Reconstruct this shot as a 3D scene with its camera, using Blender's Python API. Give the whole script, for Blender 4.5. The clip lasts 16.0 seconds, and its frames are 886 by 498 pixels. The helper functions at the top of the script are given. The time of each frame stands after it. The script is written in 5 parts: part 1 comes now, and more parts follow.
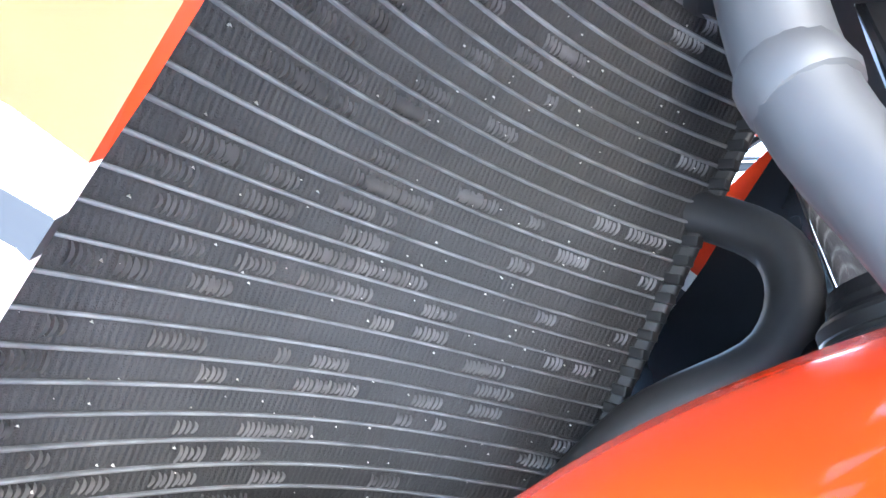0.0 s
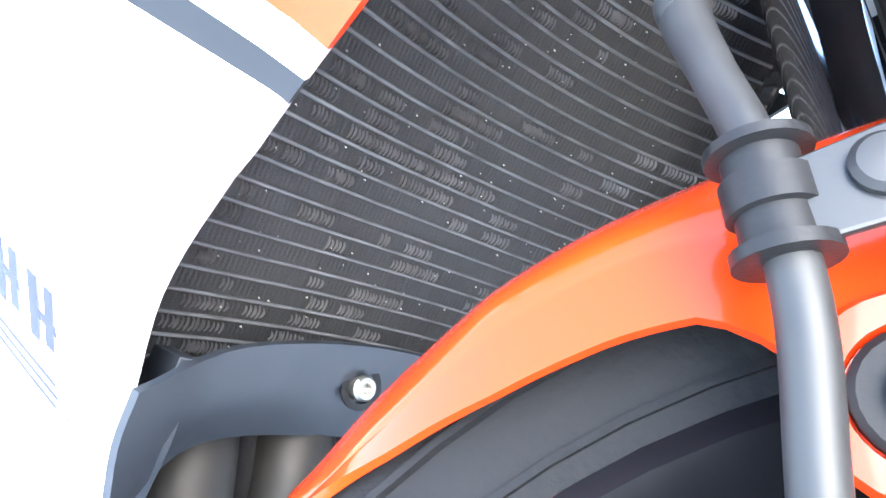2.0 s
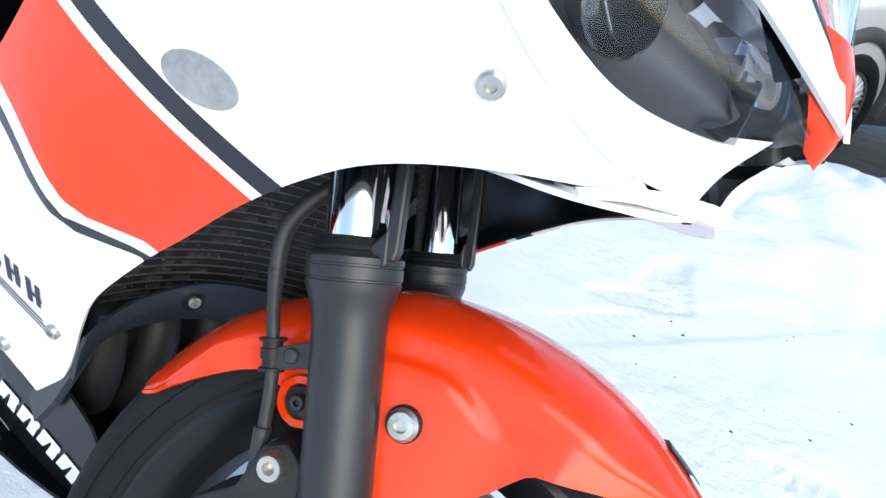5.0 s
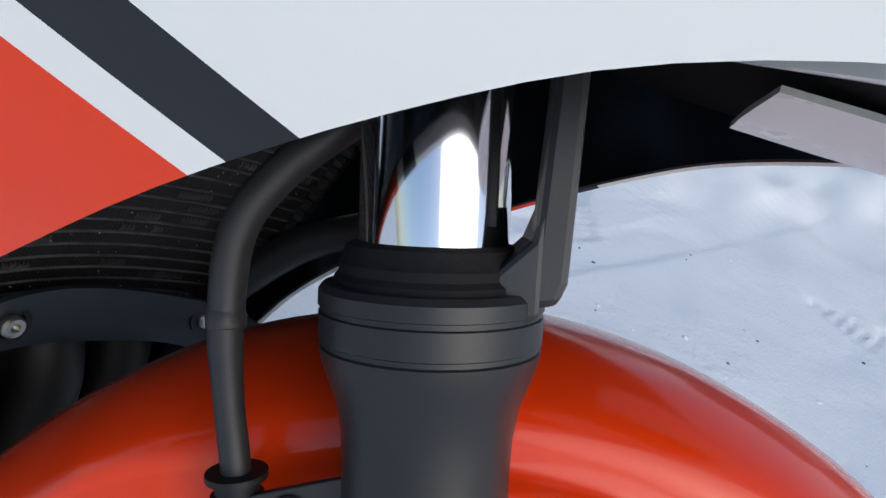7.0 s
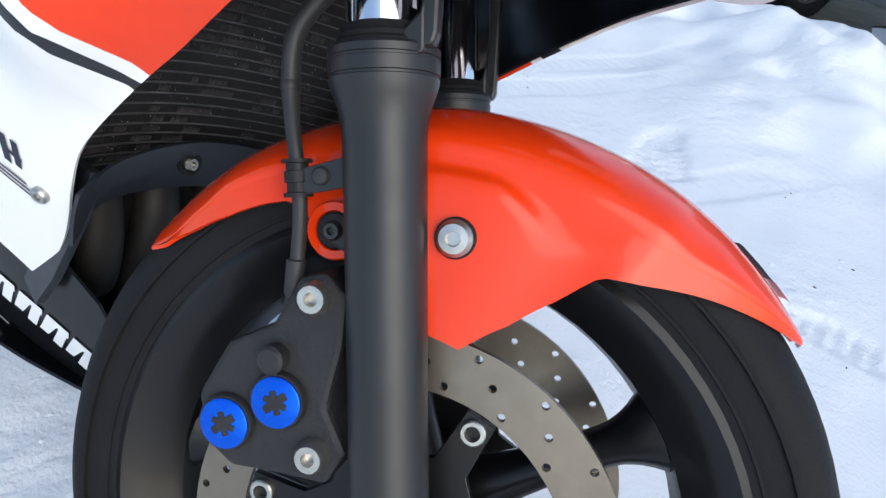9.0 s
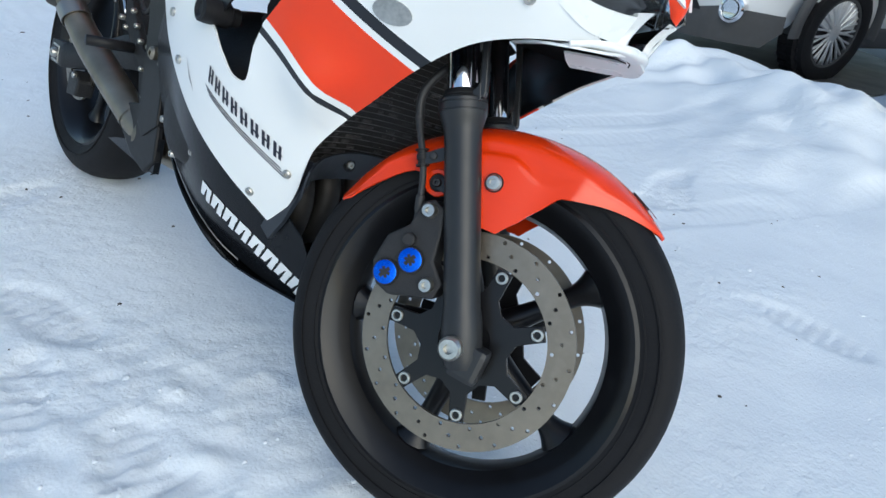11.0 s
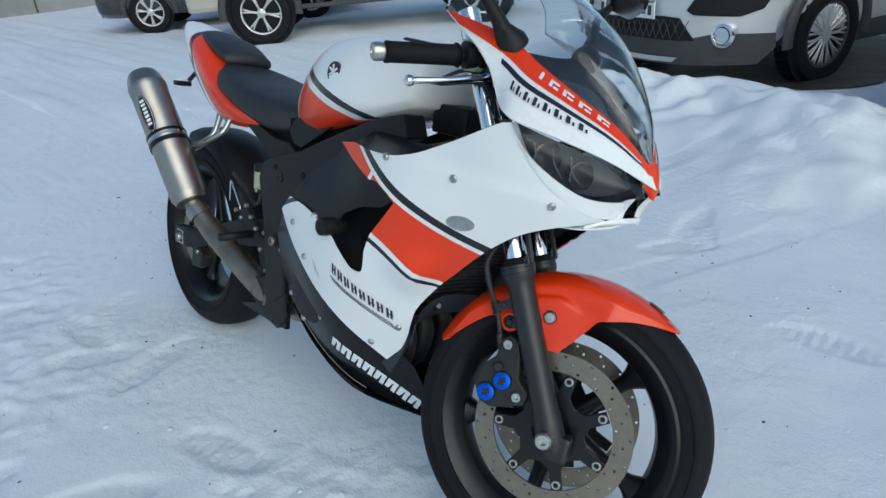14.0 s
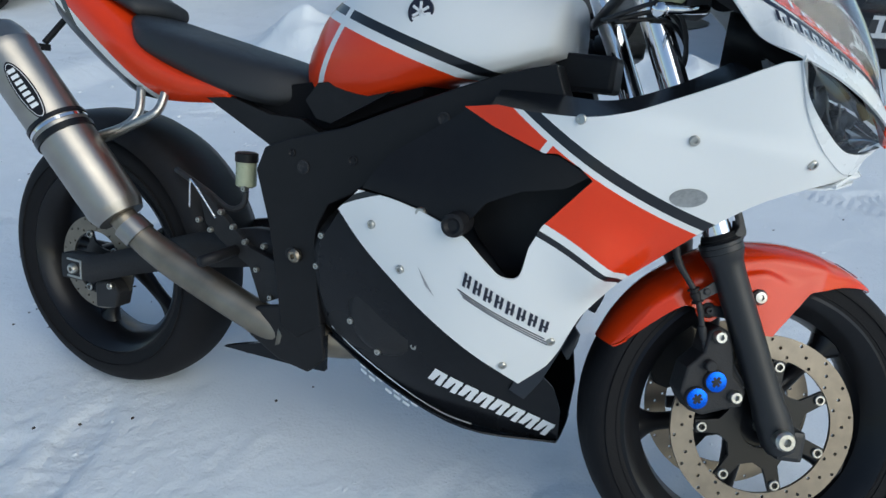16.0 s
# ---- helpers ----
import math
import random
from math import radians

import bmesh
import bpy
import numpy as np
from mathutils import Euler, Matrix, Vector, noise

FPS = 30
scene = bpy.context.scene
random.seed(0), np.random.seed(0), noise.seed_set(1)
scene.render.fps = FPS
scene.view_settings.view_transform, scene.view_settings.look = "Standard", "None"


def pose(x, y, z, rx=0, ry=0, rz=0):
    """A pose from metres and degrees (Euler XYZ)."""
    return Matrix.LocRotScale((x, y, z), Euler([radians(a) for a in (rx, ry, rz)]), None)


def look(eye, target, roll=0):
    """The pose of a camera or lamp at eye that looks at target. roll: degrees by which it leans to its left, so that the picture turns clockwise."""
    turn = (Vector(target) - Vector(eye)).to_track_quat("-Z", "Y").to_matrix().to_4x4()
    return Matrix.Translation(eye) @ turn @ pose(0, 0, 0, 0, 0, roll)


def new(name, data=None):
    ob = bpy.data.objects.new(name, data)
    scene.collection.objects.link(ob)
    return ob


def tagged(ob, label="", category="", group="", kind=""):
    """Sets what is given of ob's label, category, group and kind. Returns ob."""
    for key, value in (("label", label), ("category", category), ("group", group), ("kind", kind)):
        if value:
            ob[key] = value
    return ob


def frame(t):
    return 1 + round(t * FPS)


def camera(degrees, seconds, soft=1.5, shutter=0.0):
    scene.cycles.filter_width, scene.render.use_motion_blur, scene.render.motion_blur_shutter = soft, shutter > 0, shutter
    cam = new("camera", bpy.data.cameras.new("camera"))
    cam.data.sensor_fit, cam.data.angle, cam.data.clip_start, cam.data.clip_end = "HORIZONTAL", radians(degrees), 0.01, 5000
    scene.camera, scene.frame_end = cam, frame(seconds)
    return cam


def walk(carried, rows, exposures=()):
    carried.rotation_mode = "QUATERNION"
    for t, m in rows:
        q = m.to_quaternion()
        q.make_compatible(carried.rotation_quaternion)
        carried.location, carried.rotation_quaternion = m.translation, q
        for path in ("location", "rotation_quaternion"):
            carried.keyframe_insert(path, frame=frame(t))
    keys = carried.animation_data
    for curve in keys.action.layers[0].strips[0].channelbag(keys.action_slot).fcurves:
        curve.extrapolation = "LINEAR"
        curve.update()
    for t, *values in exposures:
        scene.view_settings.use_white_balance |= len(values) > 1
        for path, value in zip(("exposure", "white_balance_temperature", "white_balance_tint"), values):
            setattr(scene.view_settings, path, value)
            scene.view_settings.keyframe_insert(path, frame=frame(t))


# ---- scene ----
cam = camera(69.8, 16.0)
PATH = [
    (0, (1.256, -0.019, 0.548), (-0.213, 1.33, 0.396), 0.9),
    (0.5, (1.265, -0.023, 0.548), (-0.204, 1.327, 0.411), 1.2),
    (1, (1.277, -0.036, 0.55), (-0.234, 1.262, 0.37), 2.9),
    (1.5, (1.294, -0.052, 0.53), (-0.24, 1.22, 0.36), 2.3),
    (2, (1.319, -0.071, 0.52), (-0.281, 1.109, 0.303), 3.1),
    (2.5, (1.366, -0.091, 0.563), (-0.171, 1.088, 0.068), 3.8),
    (3, (1.448, -0.132, 0.669), (0.022, 1.031, -0.116), 6.8),
    (3.5, (1.554, -0.176, 0.774), (0.193, 0.975, -0.132), 7.4),
    (4, (1.629, -0.185, 0.827), (0.238, 0.992, 0.001), 6.7),
    (4.2, (1.647, -0.183, 0.84), (0.257, 0.987, 0.004), 8.3),
    (6.5, (1.336, -0.068, 0.701), (0.632, 1.509, -0.307), 20.0),
    (7, (1.341, -0.055, 0.699), (0.649, 1.525, -0.314), 19.4),
    (7.5, (1.353, -0.06, 0.696), (0.63, 1.494, -0.335), 19.0),
    (8, (1.38, -0.077, 0.691), (0.653, 1.432, -0.401), 18.0),
    (8.5, (1.43, -0.111, 0.687), (0.602, 1.339, -0.414), 15.6),
    (9, (1.537, -0.166, 0.716), (0.546, 1.148, -0.42), 11.0),
    (9.2, (1.584, -0.178, 0.724), (0.494, 1.053, -0.416), 8.9),
    (11.3, (1.893, -0.536, 0.871), (0.666, 0.728, -0.075), 8.0),
    (11.5, (1.938, -0.544, 0.896), (0.672, 0.711, -0.011), 6.9),
    (12, (2.04, -0.54, 1.005), (0.692, 0.626, 0.097), 0.8),
    (12.5, (2.12, -0.539, 1.085), (0.68, 0.549, 0.223), -4.1),
    (13, (2.144, -0.55, 1.147), (0.663, 0.507, 0.317), -5.0),
    (13.5, (2.094, -0.59, 1.18), (0.605, 0.467, 0.365), -5.4),
    (14, (1.958, -0.697, 1.165), (0.626, 0.487, 0.257), -5.1),
    (14.5, (1.819, -0.737, 1.135), (0.536, 0.581, 0.348), -1.8),
    (15, (1.648, -0.745, 1.123), (0.496, 0.608, 0.204), -3.4),
    (15.5, (1.448, -0.828, 1.094), (0.607, 0.697, 0.11), -2.7),
    (16, (1.229, -0.861, 1.079), (0.539, 0.726, 0.076), -0.7),
]
EXPOSURES = [(0.0, 4.3, 5900, 6), (0.5, 4.5, 5850, 5), (1.0, 4.6, 5800, 5), (2.0, 3.8, 6000, 6), (2.6, 3.1, 6250, 8), (3.0, 2.4, 6300, 8), (3.5, 2.2, 6300, 8), (4.2, 1.85, 6300, 8), (5.2, 1.0, 6300, 8), (6.3, 0.2, 6350, 9),
             (8.0, 0.45, 6350, 9), (9.0, 0.75, 6300, 8), (10.2, 0.6, 6150, 4), (11.3, 0.4, 6050, 1), (12.5, 0.25, 6000, -1), (13.5, 0.05, 6000, -1), (16.0, 0.05, 6100, 2)]
walk(cam, [(t, look(eye, target, roll)) for t, eye, target, roll in PATH], EXPOSURES)

# ---- light: winter daylight in open shade ----
world = bpy.data.worlds.new("winter_sky")
scene.world = world
world.use_nodes = True
SUN_EL, SUN_ROT = radians(35), radians(112)
wn = world.node_tree.nodes
sky = wn.new("ShaderNodeTexSky")
sky.sky_type, sky.sun_disc, sky.sun_elevation, sky.sun_rotation = "NISHITA", False, SUN_EL, SUN_ROT
sky.air_density, sky.dust_density = 1.0, 1.5
wn["Background"].inputs["Strength"].default_value = 0.14
world.node_tree.links.new(sky.outputs[0], wn["Background"].inputs[0])
sun = new("sun", bpy.data.lights.new("sun", "SUN"))
sun.data.energy, sun.data.angle, sun.data.color = 0.9, radians(60), (1.0, 0.95, 0.88)
sun.matrix_world = look((0, 0, 30), (-math.cos(SUN_EL) * math.sin(SUN_ROT) * 60, -math.cos(SUN_EL) * math.cos(SUN_ROT) * 60, 30 - math.sin(SUN_EL) * 60))


# ---- materials ----
def material(name, colour, rough=0.5, metal=0.0, coat=0.0, grain=0.0, grain_scale=40.0, bump=0.0, bump_scale=60.0, spec=0.5, dark=0.6):
    """A principled material; grain mottles the colour at two scales, bump gives fine relief."""
    m = bpy.data.materials.new(name)
    m.use_nodes = True
    n, l = m.node_tree.nodes, m.node_tree.links
    b = n["Principled BSDF"]
    b.inputs["Base Color"].default_value = (*colour, 1)
    b.inputs["Roughness"].default_value, b.inputs["Metallic"].default_value = rough, metal
    b.inputs["Coat Weight"].default_value, b.inputs["Coat Roughness"].default_value = coat, 0.04
    b.inputs["Specular IOR Level"].default_value = spec
    co = n.new("ShaderNodeTexCoord")
    co.name = "coords"
    if grain:
        big, small, mix = n.new("ShaderNodeTexNoise"), n.new("ShaderNodeTexNoise"), n.new("ShaderNodeMix")
        big.inputs["Scale"].default_value, small.inputs["Scale"].default_value = grain_scale * 0.15, grain_scale
        small.inputs["Detail"].default_value = 6
        add = n.new("ShaderNodeMath")
        add.operation = "MULTIPLY"
        ramp = n.new("ShaderNodeMapRange")
        ramp.inputs["From Min"].default_value, ramp.inputs["From Max"].default_value = 0.12, 0.38
        ramp.inputs["To Max"].default_value = grain
        for t in (big, small):
            l.new(co.outputs["Object"], t.inputs["Vector"])
        l.new(big.outputs["Fac"], add.inputs[0]), l.new(small.outputs["Fac"], add.inputs[1])
        l.new(add.outputs[0], ramp.inputs["Value"])
        mix.data_type = "RGBA"
        mix.inputs["A"].default_value = (*colour, 1)
        mix.inputs["B"].default_value = (*[c * dark for c in colour], 1)
        l.new(ramp.outputs[0], mix.inputs["Factor"])
        l.new(mix.outputs["Result"], b.inputs["Base Color"])
        rr = n.new("ShaderNodeMapRange")
        rr.inputs["To Min"].default_value, rr.inputs["To Max"].default_value = rough * 0.85, min(1, rough * 1.25 + 0.03)
        l.new(small.outputs["Fac"], rr.inputs["Value"]), l.new(rr.outputs[0], b.inputs["Roughness"])
    if bump:
        t, bp = n.new("ShaderNodeTexNoise"), n.new("ShaderNodeBump")
        t.inputs["Scale"].default_value, t.inputs["Detail"].default_value = bump_scale, 5
        bp.inputs["Strength"].default_value, bp.inputs["Distance"].default_value = bump, 0.01
        l.new(co.outputs["Object"], t.inputs["Vector"])
        l.new(t.outputs["Fac"], bp.inputs["Height"]), l.new(bp.outputs[0], b.inputs["Normal"])
    return m


def banded(name, base, bands, coat=0.25, rough=0.3):
    """Gloss paint with painted stripes: each band is (a, b, c, q, low, high, colour) and covers low < a*x + b*z + c*y + q*x*x < high."""
    m = material(name, base, rough, 0, coat, spec=0.35)
    n, l = m.node_tree.nodes, m.node_tree.links
    sep = n.new("ShaderNodeSeparateXYZ")
    l.new(n["coords"].outputs["Object"], sep.inputs[0])

    def op(kind, p, q):
        k = n.new("ShaderNodeMath")
        k.operation = kind
        for i, v in enumerate((p, q)):
            if isinstance(v, (int, float)):
                k.inputs[i].default_value = v
            else:
                l.new(v, k.inputs[i])
        return k.outputs[0]

    last = None
    for a, b, c, q, low, high, colour in bands:
        f = op("ADD", op("ADD", op("MULTIPLY", sep.outputs[0], a), op("MULTIPLY", sep.outputs[2], b)),
               op("ADD", op("MULTIPLY", sep.outputs[1], c), op("MULTIPLY", op("MULTIPLY", sep.outputs[0], sep.outputs[0]), q)))
        mask = op("MULTIPLY", op("GREATER_THAN", f, low), op("LESS_THAN", f, high))
        mix = n.new("ShaderNodeMix")
        mix.data_type = "RGBA"
        mix.inputs["B"].default_value = (*colour, 1)
        mix.inputs["A"].default_value = (*base, 1)
        if last:
            l.new(last, mix.inputs["A"])
        l.new(mask, mix.inputs["Factor"])
        last = mix.outputs["Result"]
    l.new(last, n["Principled BSDF"].inputs["Base Color"])
    # slight orange peel in the lacquer
    t, bp = n.new("ShaderNodeTexNoise"), n.new("ShaderNodeBump")
    t.inputs["Scale"].default_value = 220
    bp.inputs["Strength"].default_value, bp.inputs["Distance"].default_value = 0.02, 0.002
    l.new(n["coords"].outputs["Object"], t.inputs["Vector"])
    l.new(t.outputs["Fac"], bp.inputs["Height"]), l.new(bp.outputs[0], n["Principled BSDF"].inputs["Normal"])
    return m


RED, WHITE, BLACK = (0.74, 0.042, 0.004), (0.78, 0.79, 0.78), (0.012, 0.014, 0.018)
m_white = material("white_lacquer", WHITE, 0.25, 0, 0.5, grain=0.15, grain_scale=30, dark=0.93)
m_red = material("red_lacquer", RED, 0.2, 0, 0.5, grain=0.3, grain_scale=12, dark=0.85, spec=0.2)
m_inner = material("matt_inner_plastic", (0.006, 0.006, 0.007), 0.85, 0, 0, grain=0.6, grain_scale=40, dark=1.8, spec=0.12)
m_black = material("black_lacquer", (0.007, 0.008, 0.010), 0.2, 0, 0.0, grain=0.4, grain_scale=50, dark=1.8, spec=0.2)
m_plastic = material("black_plastic", (0.010, 0.010, 0.011), 0.42, 0, 0, grain=0.6, grain_scale=70, bump=0.05, bump_scale=900, dark=1.7, spec=0.22)
m_rubber = material("tyre_rubber", (0.008, 0.008, 0.009), 0.6, 0, 0, grain=0.8, grain_scale=25, bump=0.12, bump_scale=300, dark=1.6, spec=0.14)
m_frame = material("satin_black_alloy", (0.009, 0.009, 0.010), 0.38, 0.0, 0, grain=0.4, grain_scale=60, bump=0.04, bump_scale=700, dark=1.6, spec=0.22)
m_fork = material("grey_black_alloy", (0.016, 0.017, 0.019), 0.36, 0.1, 0, grain=0.4, grain_scale=60, bump=0.02, bump_scale=800, dark=0.75)
m_chrome = material("chrome", (0.8, 0.8, 0.82), 0.06, 1.0, 0, grain=0.3, grain_scale=30, dark=0.85)
m_steel = material("disc_steel", (0.245, 0.213, 0.173), 0.36, 0.9, 0, grain=0.6, grain_scale=60, dark=0.7)
m_titan = material("brushed_titanium", (0.37, 0.35, 0.32), 0.30, 0.95, 0, grain=0.8, grain_scale=18, dark=0.68)
m_burnt = material("heat_stained_pipe", (0.33, 0.29, 0.23), 0.38, 0.95, 0, grain=0.9, grain_scale=16, dark=0.55)
m_rim = material("black_rim", (0.005, 0.005, 0.006), 0.3, 0.0, 0.1, grain=0.5, grain_scale=50, dark=1.7, spec=0.28)
m_engine = material("engine_casting", (0.014, 0.014, 0.015), 0.55, 0.3, 0, grain=0.7, grain_scale=60, bump=0.15, bump_scale=250, dark=2.0)
m_seat = material("black_vinyl", (0.016, 0.017, 0.019), 0.5, 0, 0, grain=0.4, grain_scale=40, bump=0.2, bump_scale=1400, dark=1.6)
m_blue = material("blue_anodised", (0.01, 0.12, 0.75), 0.25, 0.85, 0, grain=0.3, grain_scale=80, dark=0.7)
m_bolt = material("zinc_bolt", (0.55, 0.54, 0.50), 0.3, 0.95, 0, grain=0.6, grain_scale=200, dark=0.6)
m_hose = material("rubber_hose", (0.018, 0.018, 0.019), 0.5, 0, 0, grain=0.6, grain_scale=90, dark=1.8)
m_letter_w = material("white_vinyl", (0.75, 0.76, 0.77), 0.4)
m_letter_b = material("dark_blue_vinyl", (0.012, 0.014, 0.03), 0.4)
m_fluid = material("cloudy_reservoir", (0.42, 0.45, 0.30), 0.25, 0, 0.2, grain=0.4, grain_scale=40)
m_tank_alloy = material("radiator_alloy", (0.05, 0.05, 0.052), 0.5, 0.6, 0, grain=0.6, grain_scale=50, dark=0.6)


def glass(name, tint=(1, 1, 1), rough=0.02, trans=1.0):
    m = material(name, tint, rough)
    b = m.node_tree.nodes["Principled BSDF"]
    b.inputs["Transmission Weight"].default_value, b.inputs["IOR"].default_value = trans, 1.45
    return m


m_screen = glass("clear_acrylic", (0.93, 0.96, 0.97))
m_lens = bpy.data.materials.new("clear_lens")
m_lens.use_nodes = True
ln, ll = m_lens.node_tree.nodes, m_lens.node_tree.links
clear, gloss, fres, mixs = ln.new("ShaderNodeBsdfTransparent"), ln.new("ShaderNodeBsdfGlossy"), ln.new("ShaderNodeFresnel"), ln.new("ShaderNodeMixShader")
clear.inputs[0].default_value = (0.60, 0.63, 0.66, 1)
gloss.inputs["Roughness"].default_value = 0.04
fres.inputs[0].default_value = 1.45
ll.new(fres.outputs[0], mixs.inputs[0]), ll.new(clear.outputs[0], mixs.inputs[1]), ll.new(gloss.outputs[0], mixs.inputs[2])
ll.new(mixs.outputs[0], ln["Material Output"].inputs[0])

# black, white and red bands that run down the flank of the fairing
FQ = -0.543
BAND_A = 1.7733
F0 = 2.0074
m_flank = banded("flank_paint", WHITE, [
    (-2.474, 1, 0, 1.38, -0.461, 9, RED),
    (1, -0.6, 0, 0, 0.613, 0.625, WHITE),
    (BAND_A, 1, 0, FQ, F0 - 0.017, 9, WHITE),
    (BAND_A, 1, 0, FQ, F0 - 0.007, F0 + 0.010, BLACK),
    (-2.474, 1, 0, 1.38, -0.486, -0.475, BLACK),
])
m_tank = banded("tank_paint", WHITE, [
    (0.30, 1, 0, 0, -9, 1.062, RED),
    (0.30, 1, 0, 0, 1.062, 1.078, WHITE),
    (0.30, 1, 0, 0, 1.078, 1.094, BLACK),
    (1, -0.5, 0, 0, 0.206, 0.221, WHITE),
])
m_tail = banded("tail_paint", RED, [
    (0.62, 1, 0, 0, -9, 0.838, WHITE),
    (0.62, 1, 0, 0, -9, 0.818, BLACK),
    (1, 0.30, 0, 0, -9, 0.165, WHITE),
    (1, 0.75, 0, 0, 0.585, 0.605, BLACK),
])


# ---- builders ----
def mesh_object(name, verts, faces, mat, parent=None, label="", smooth=True):
    me = bpy.data.meshes.new(name)
    me.from_pydata([tuple(v) for v in verts], [], [tuple(f) for f in faces])
    me.materials.append(mat)
    me.polygons.foreach_set("use_smooth", [smooth] * len(me.polygons))
    me.update()
    ob = new(name, me)
    ob.parent = parent
    if label:
        tagged(ob, label)
    return ob


def part(name, bm, mat, parent, label="", smooth=True):
    bmesh.ops.recalc_face_normals(bm, faces=bm.faces[:])
    me = bpy.data.meshes.new(name)
    bm.to_mesh(me)
    bm.free()
    me.materials.append(mat)
    me.polygons.foreach_set("use_smooth", [smooth] * len(me.polygons))
    ob = new(name, me)
    ob.parent = parent
    if label:
        tagged(ob, label)
    return ob


def thing(name, label, category, m=None, group="", kind=""):
    ob = new(name)
    ob.empty_display_size = 0.1
    ob.matrix_basis = m or Matrix()
    return tagged(ob, label, category, group, kind)


def thicken(ob, t, bevel=0.0, offset=-1.0, segments=2):
    """Gives a sheet its thickness; its rim has edges of its own."""
    if bevel:
        s = ob.modifiers.new("thickness", "SOLIDIFY")
        s.thickness, s.offset = t, offset
        return bevelled(ob, bevel, segments)
    me = ob.data
    co = np.array([v.co[:] for v in me.vertices])
    no = np.array([v.normal[:] for v in me.vertices])
    front, back = co + no * (t * (1 + offset) / 2), co - no * (t * (1 - offset) / 2)
    polys = [tuple(p.vertices) for p in me.polygons]
    count = {}
    for p in polys:
        for a, b in zip(p, p[1:] + p[:1]):
            count.setdefault((min(a, b), max(a, b)), []).append((a, b))
    k = len(co)
    verts = [tuple(v) for v in np.vstack([front, back])]
    faces = polys + [tuple(k + i for i in p[::-1]) for p in polys]
    rims = []
    for e in count.values():
        if len(e) == 1:
            a, b = e[0]
            m = len(verts)
            verts += [tuple(front[b]), tuple(front[a]), tuple(back[a]), tuple(back[b])]
            rims.append((m, m + 1, m + 2, m + 3))
    mats = [m for m in me.materials]
    new_me = bpy.data.meshes.new(me.name)
    new_me.from_pydata(verts, [], faces + rims)
    for m in mats:
        new_me.materials.append(m)
    new_me.polygons.foreach_set("use_smooth", [True] * len(faces) + [False] * len(rims))
    new_me.update()
    ob.data = new_me
    return ob


def bevelled(ob, width, segments=2, angle=35):
    b = ob.modifiers.new("edges", "BEVEL")
    b.width, b.segments, b.limit_method, b.angle_limit = width, segments, "ANGLE", radians(angle)
    return ob


def spline(pts, n):
    """n points per span along a Catmull-Rom curve through pts."""
    p = np.array(pts, float)
    p = np.vstack([2 * p[0] - p[1], p, 2 * p[-1] - p[-2]])
    out = []
    for i in range(1, len(p) - 2):
        for t in np.linspace(0, 1, n, endpoint=False):
            a, b, c, d = p[i - 1:i + 3]
            out.append(0.5 * (2 * b + (c - a) * t + (2 * a - 5 * b + 4 * c - d) * t * t + (3 * b - a - 3 * c + d) * t ** 3))
    out.append(p[-2])
    return np.array(out)


def loft_grid(rows, nu=6, nv=5):
    """A smooth grid through rows of control points."""
    across = np.array([spline(r, nu) for r in rows])
    return np.array([spline(across[:, k], nv) for k in range(across.shape[1])]).transpose(1, 0, 2)


def grid_mesh(name, g, mat, parent, label="", closed=False, caps=False):
    nr, nc = g.shape[:2]
    faces = []
    for i in range(nr - 1):
        for j in range(nc if closed else nc - 1):
            k = (j + 1) % nc
            faces.append((i * nc + j, i * nc + k, (i + 1) * nc + k, (i + 1) * nc + j))
    if caps:
        faces += [tuple(range(nc))[::-1], tuple((nr - 1) * nc + j for j in range(nc))]
    bm = bmesh.new()
    vs = [bm.verts.new(v) for v in g.reshape(-1, 3)]
    for f in faces:
        try:
            bm.faces.new([vs[i] for i in f])
        except ValueError:
            pass
    bmesh.ops.remove_doubles(bm, verts=bm.verts[:], dist=1e-5)
    return part(name, bm, mat, parent, label)


def hull_body(name, stations, mat, parent, label="", nu=5, nv=5):
    """A closed body symmetrical in y: each station is (x, [(half width, z), ...]) from the bottom up to the crown."""
    rows = []
    for x, prof in stations:
        right = [(x, -w, z) for w, z in prof]
        left = [(x, w, z) for w, z in prof[::-1]]
        rows.append(right + left[1 if prof[-1][0] == 0 else 0:])
    return grid_mesh(name, loft_grid(rows, nu, nv), mat, parent, label, closed=True, caps=True)


def tube(name, pts, radius, mat, parent, label="", n=6, seg=14, closed_ends=True):
    """A round pipe along a smooth path; radius is one number or one for each control point."""
    path = spline(pts, n) if len(pts) > 2 else np.array(pts, float)
    rad = np.full(len(path), radius, float) if isinstance(radius, (int, float)) else (
        np.interp(np.linspace(0, 1, len(path)), np.linspace(0, 1, len(radius)), radius))
    ring = []
    ref = Vector((0.13, 0.9, 0.41))
    for i, p in enumerate(path):
        d = Vector(path[min(i + 1, len(path) - 1)] - path[max(i - 1, 0)]).normalized()
        a = d.cross(ref).normalized()
        b = d.cross(a)
        ref = a.cross(d)
        ring.append([Vector(p) + float(rad[i]) * (a * math.cos(u) + b * math.sin(u)) for u in np.linspace(0, 2 * math.pi, seg, endpoint=False).tolist()])
    return grid_mesh(name, np.array(ring), mat, parent, label, closed=True, caps=closed_ends)


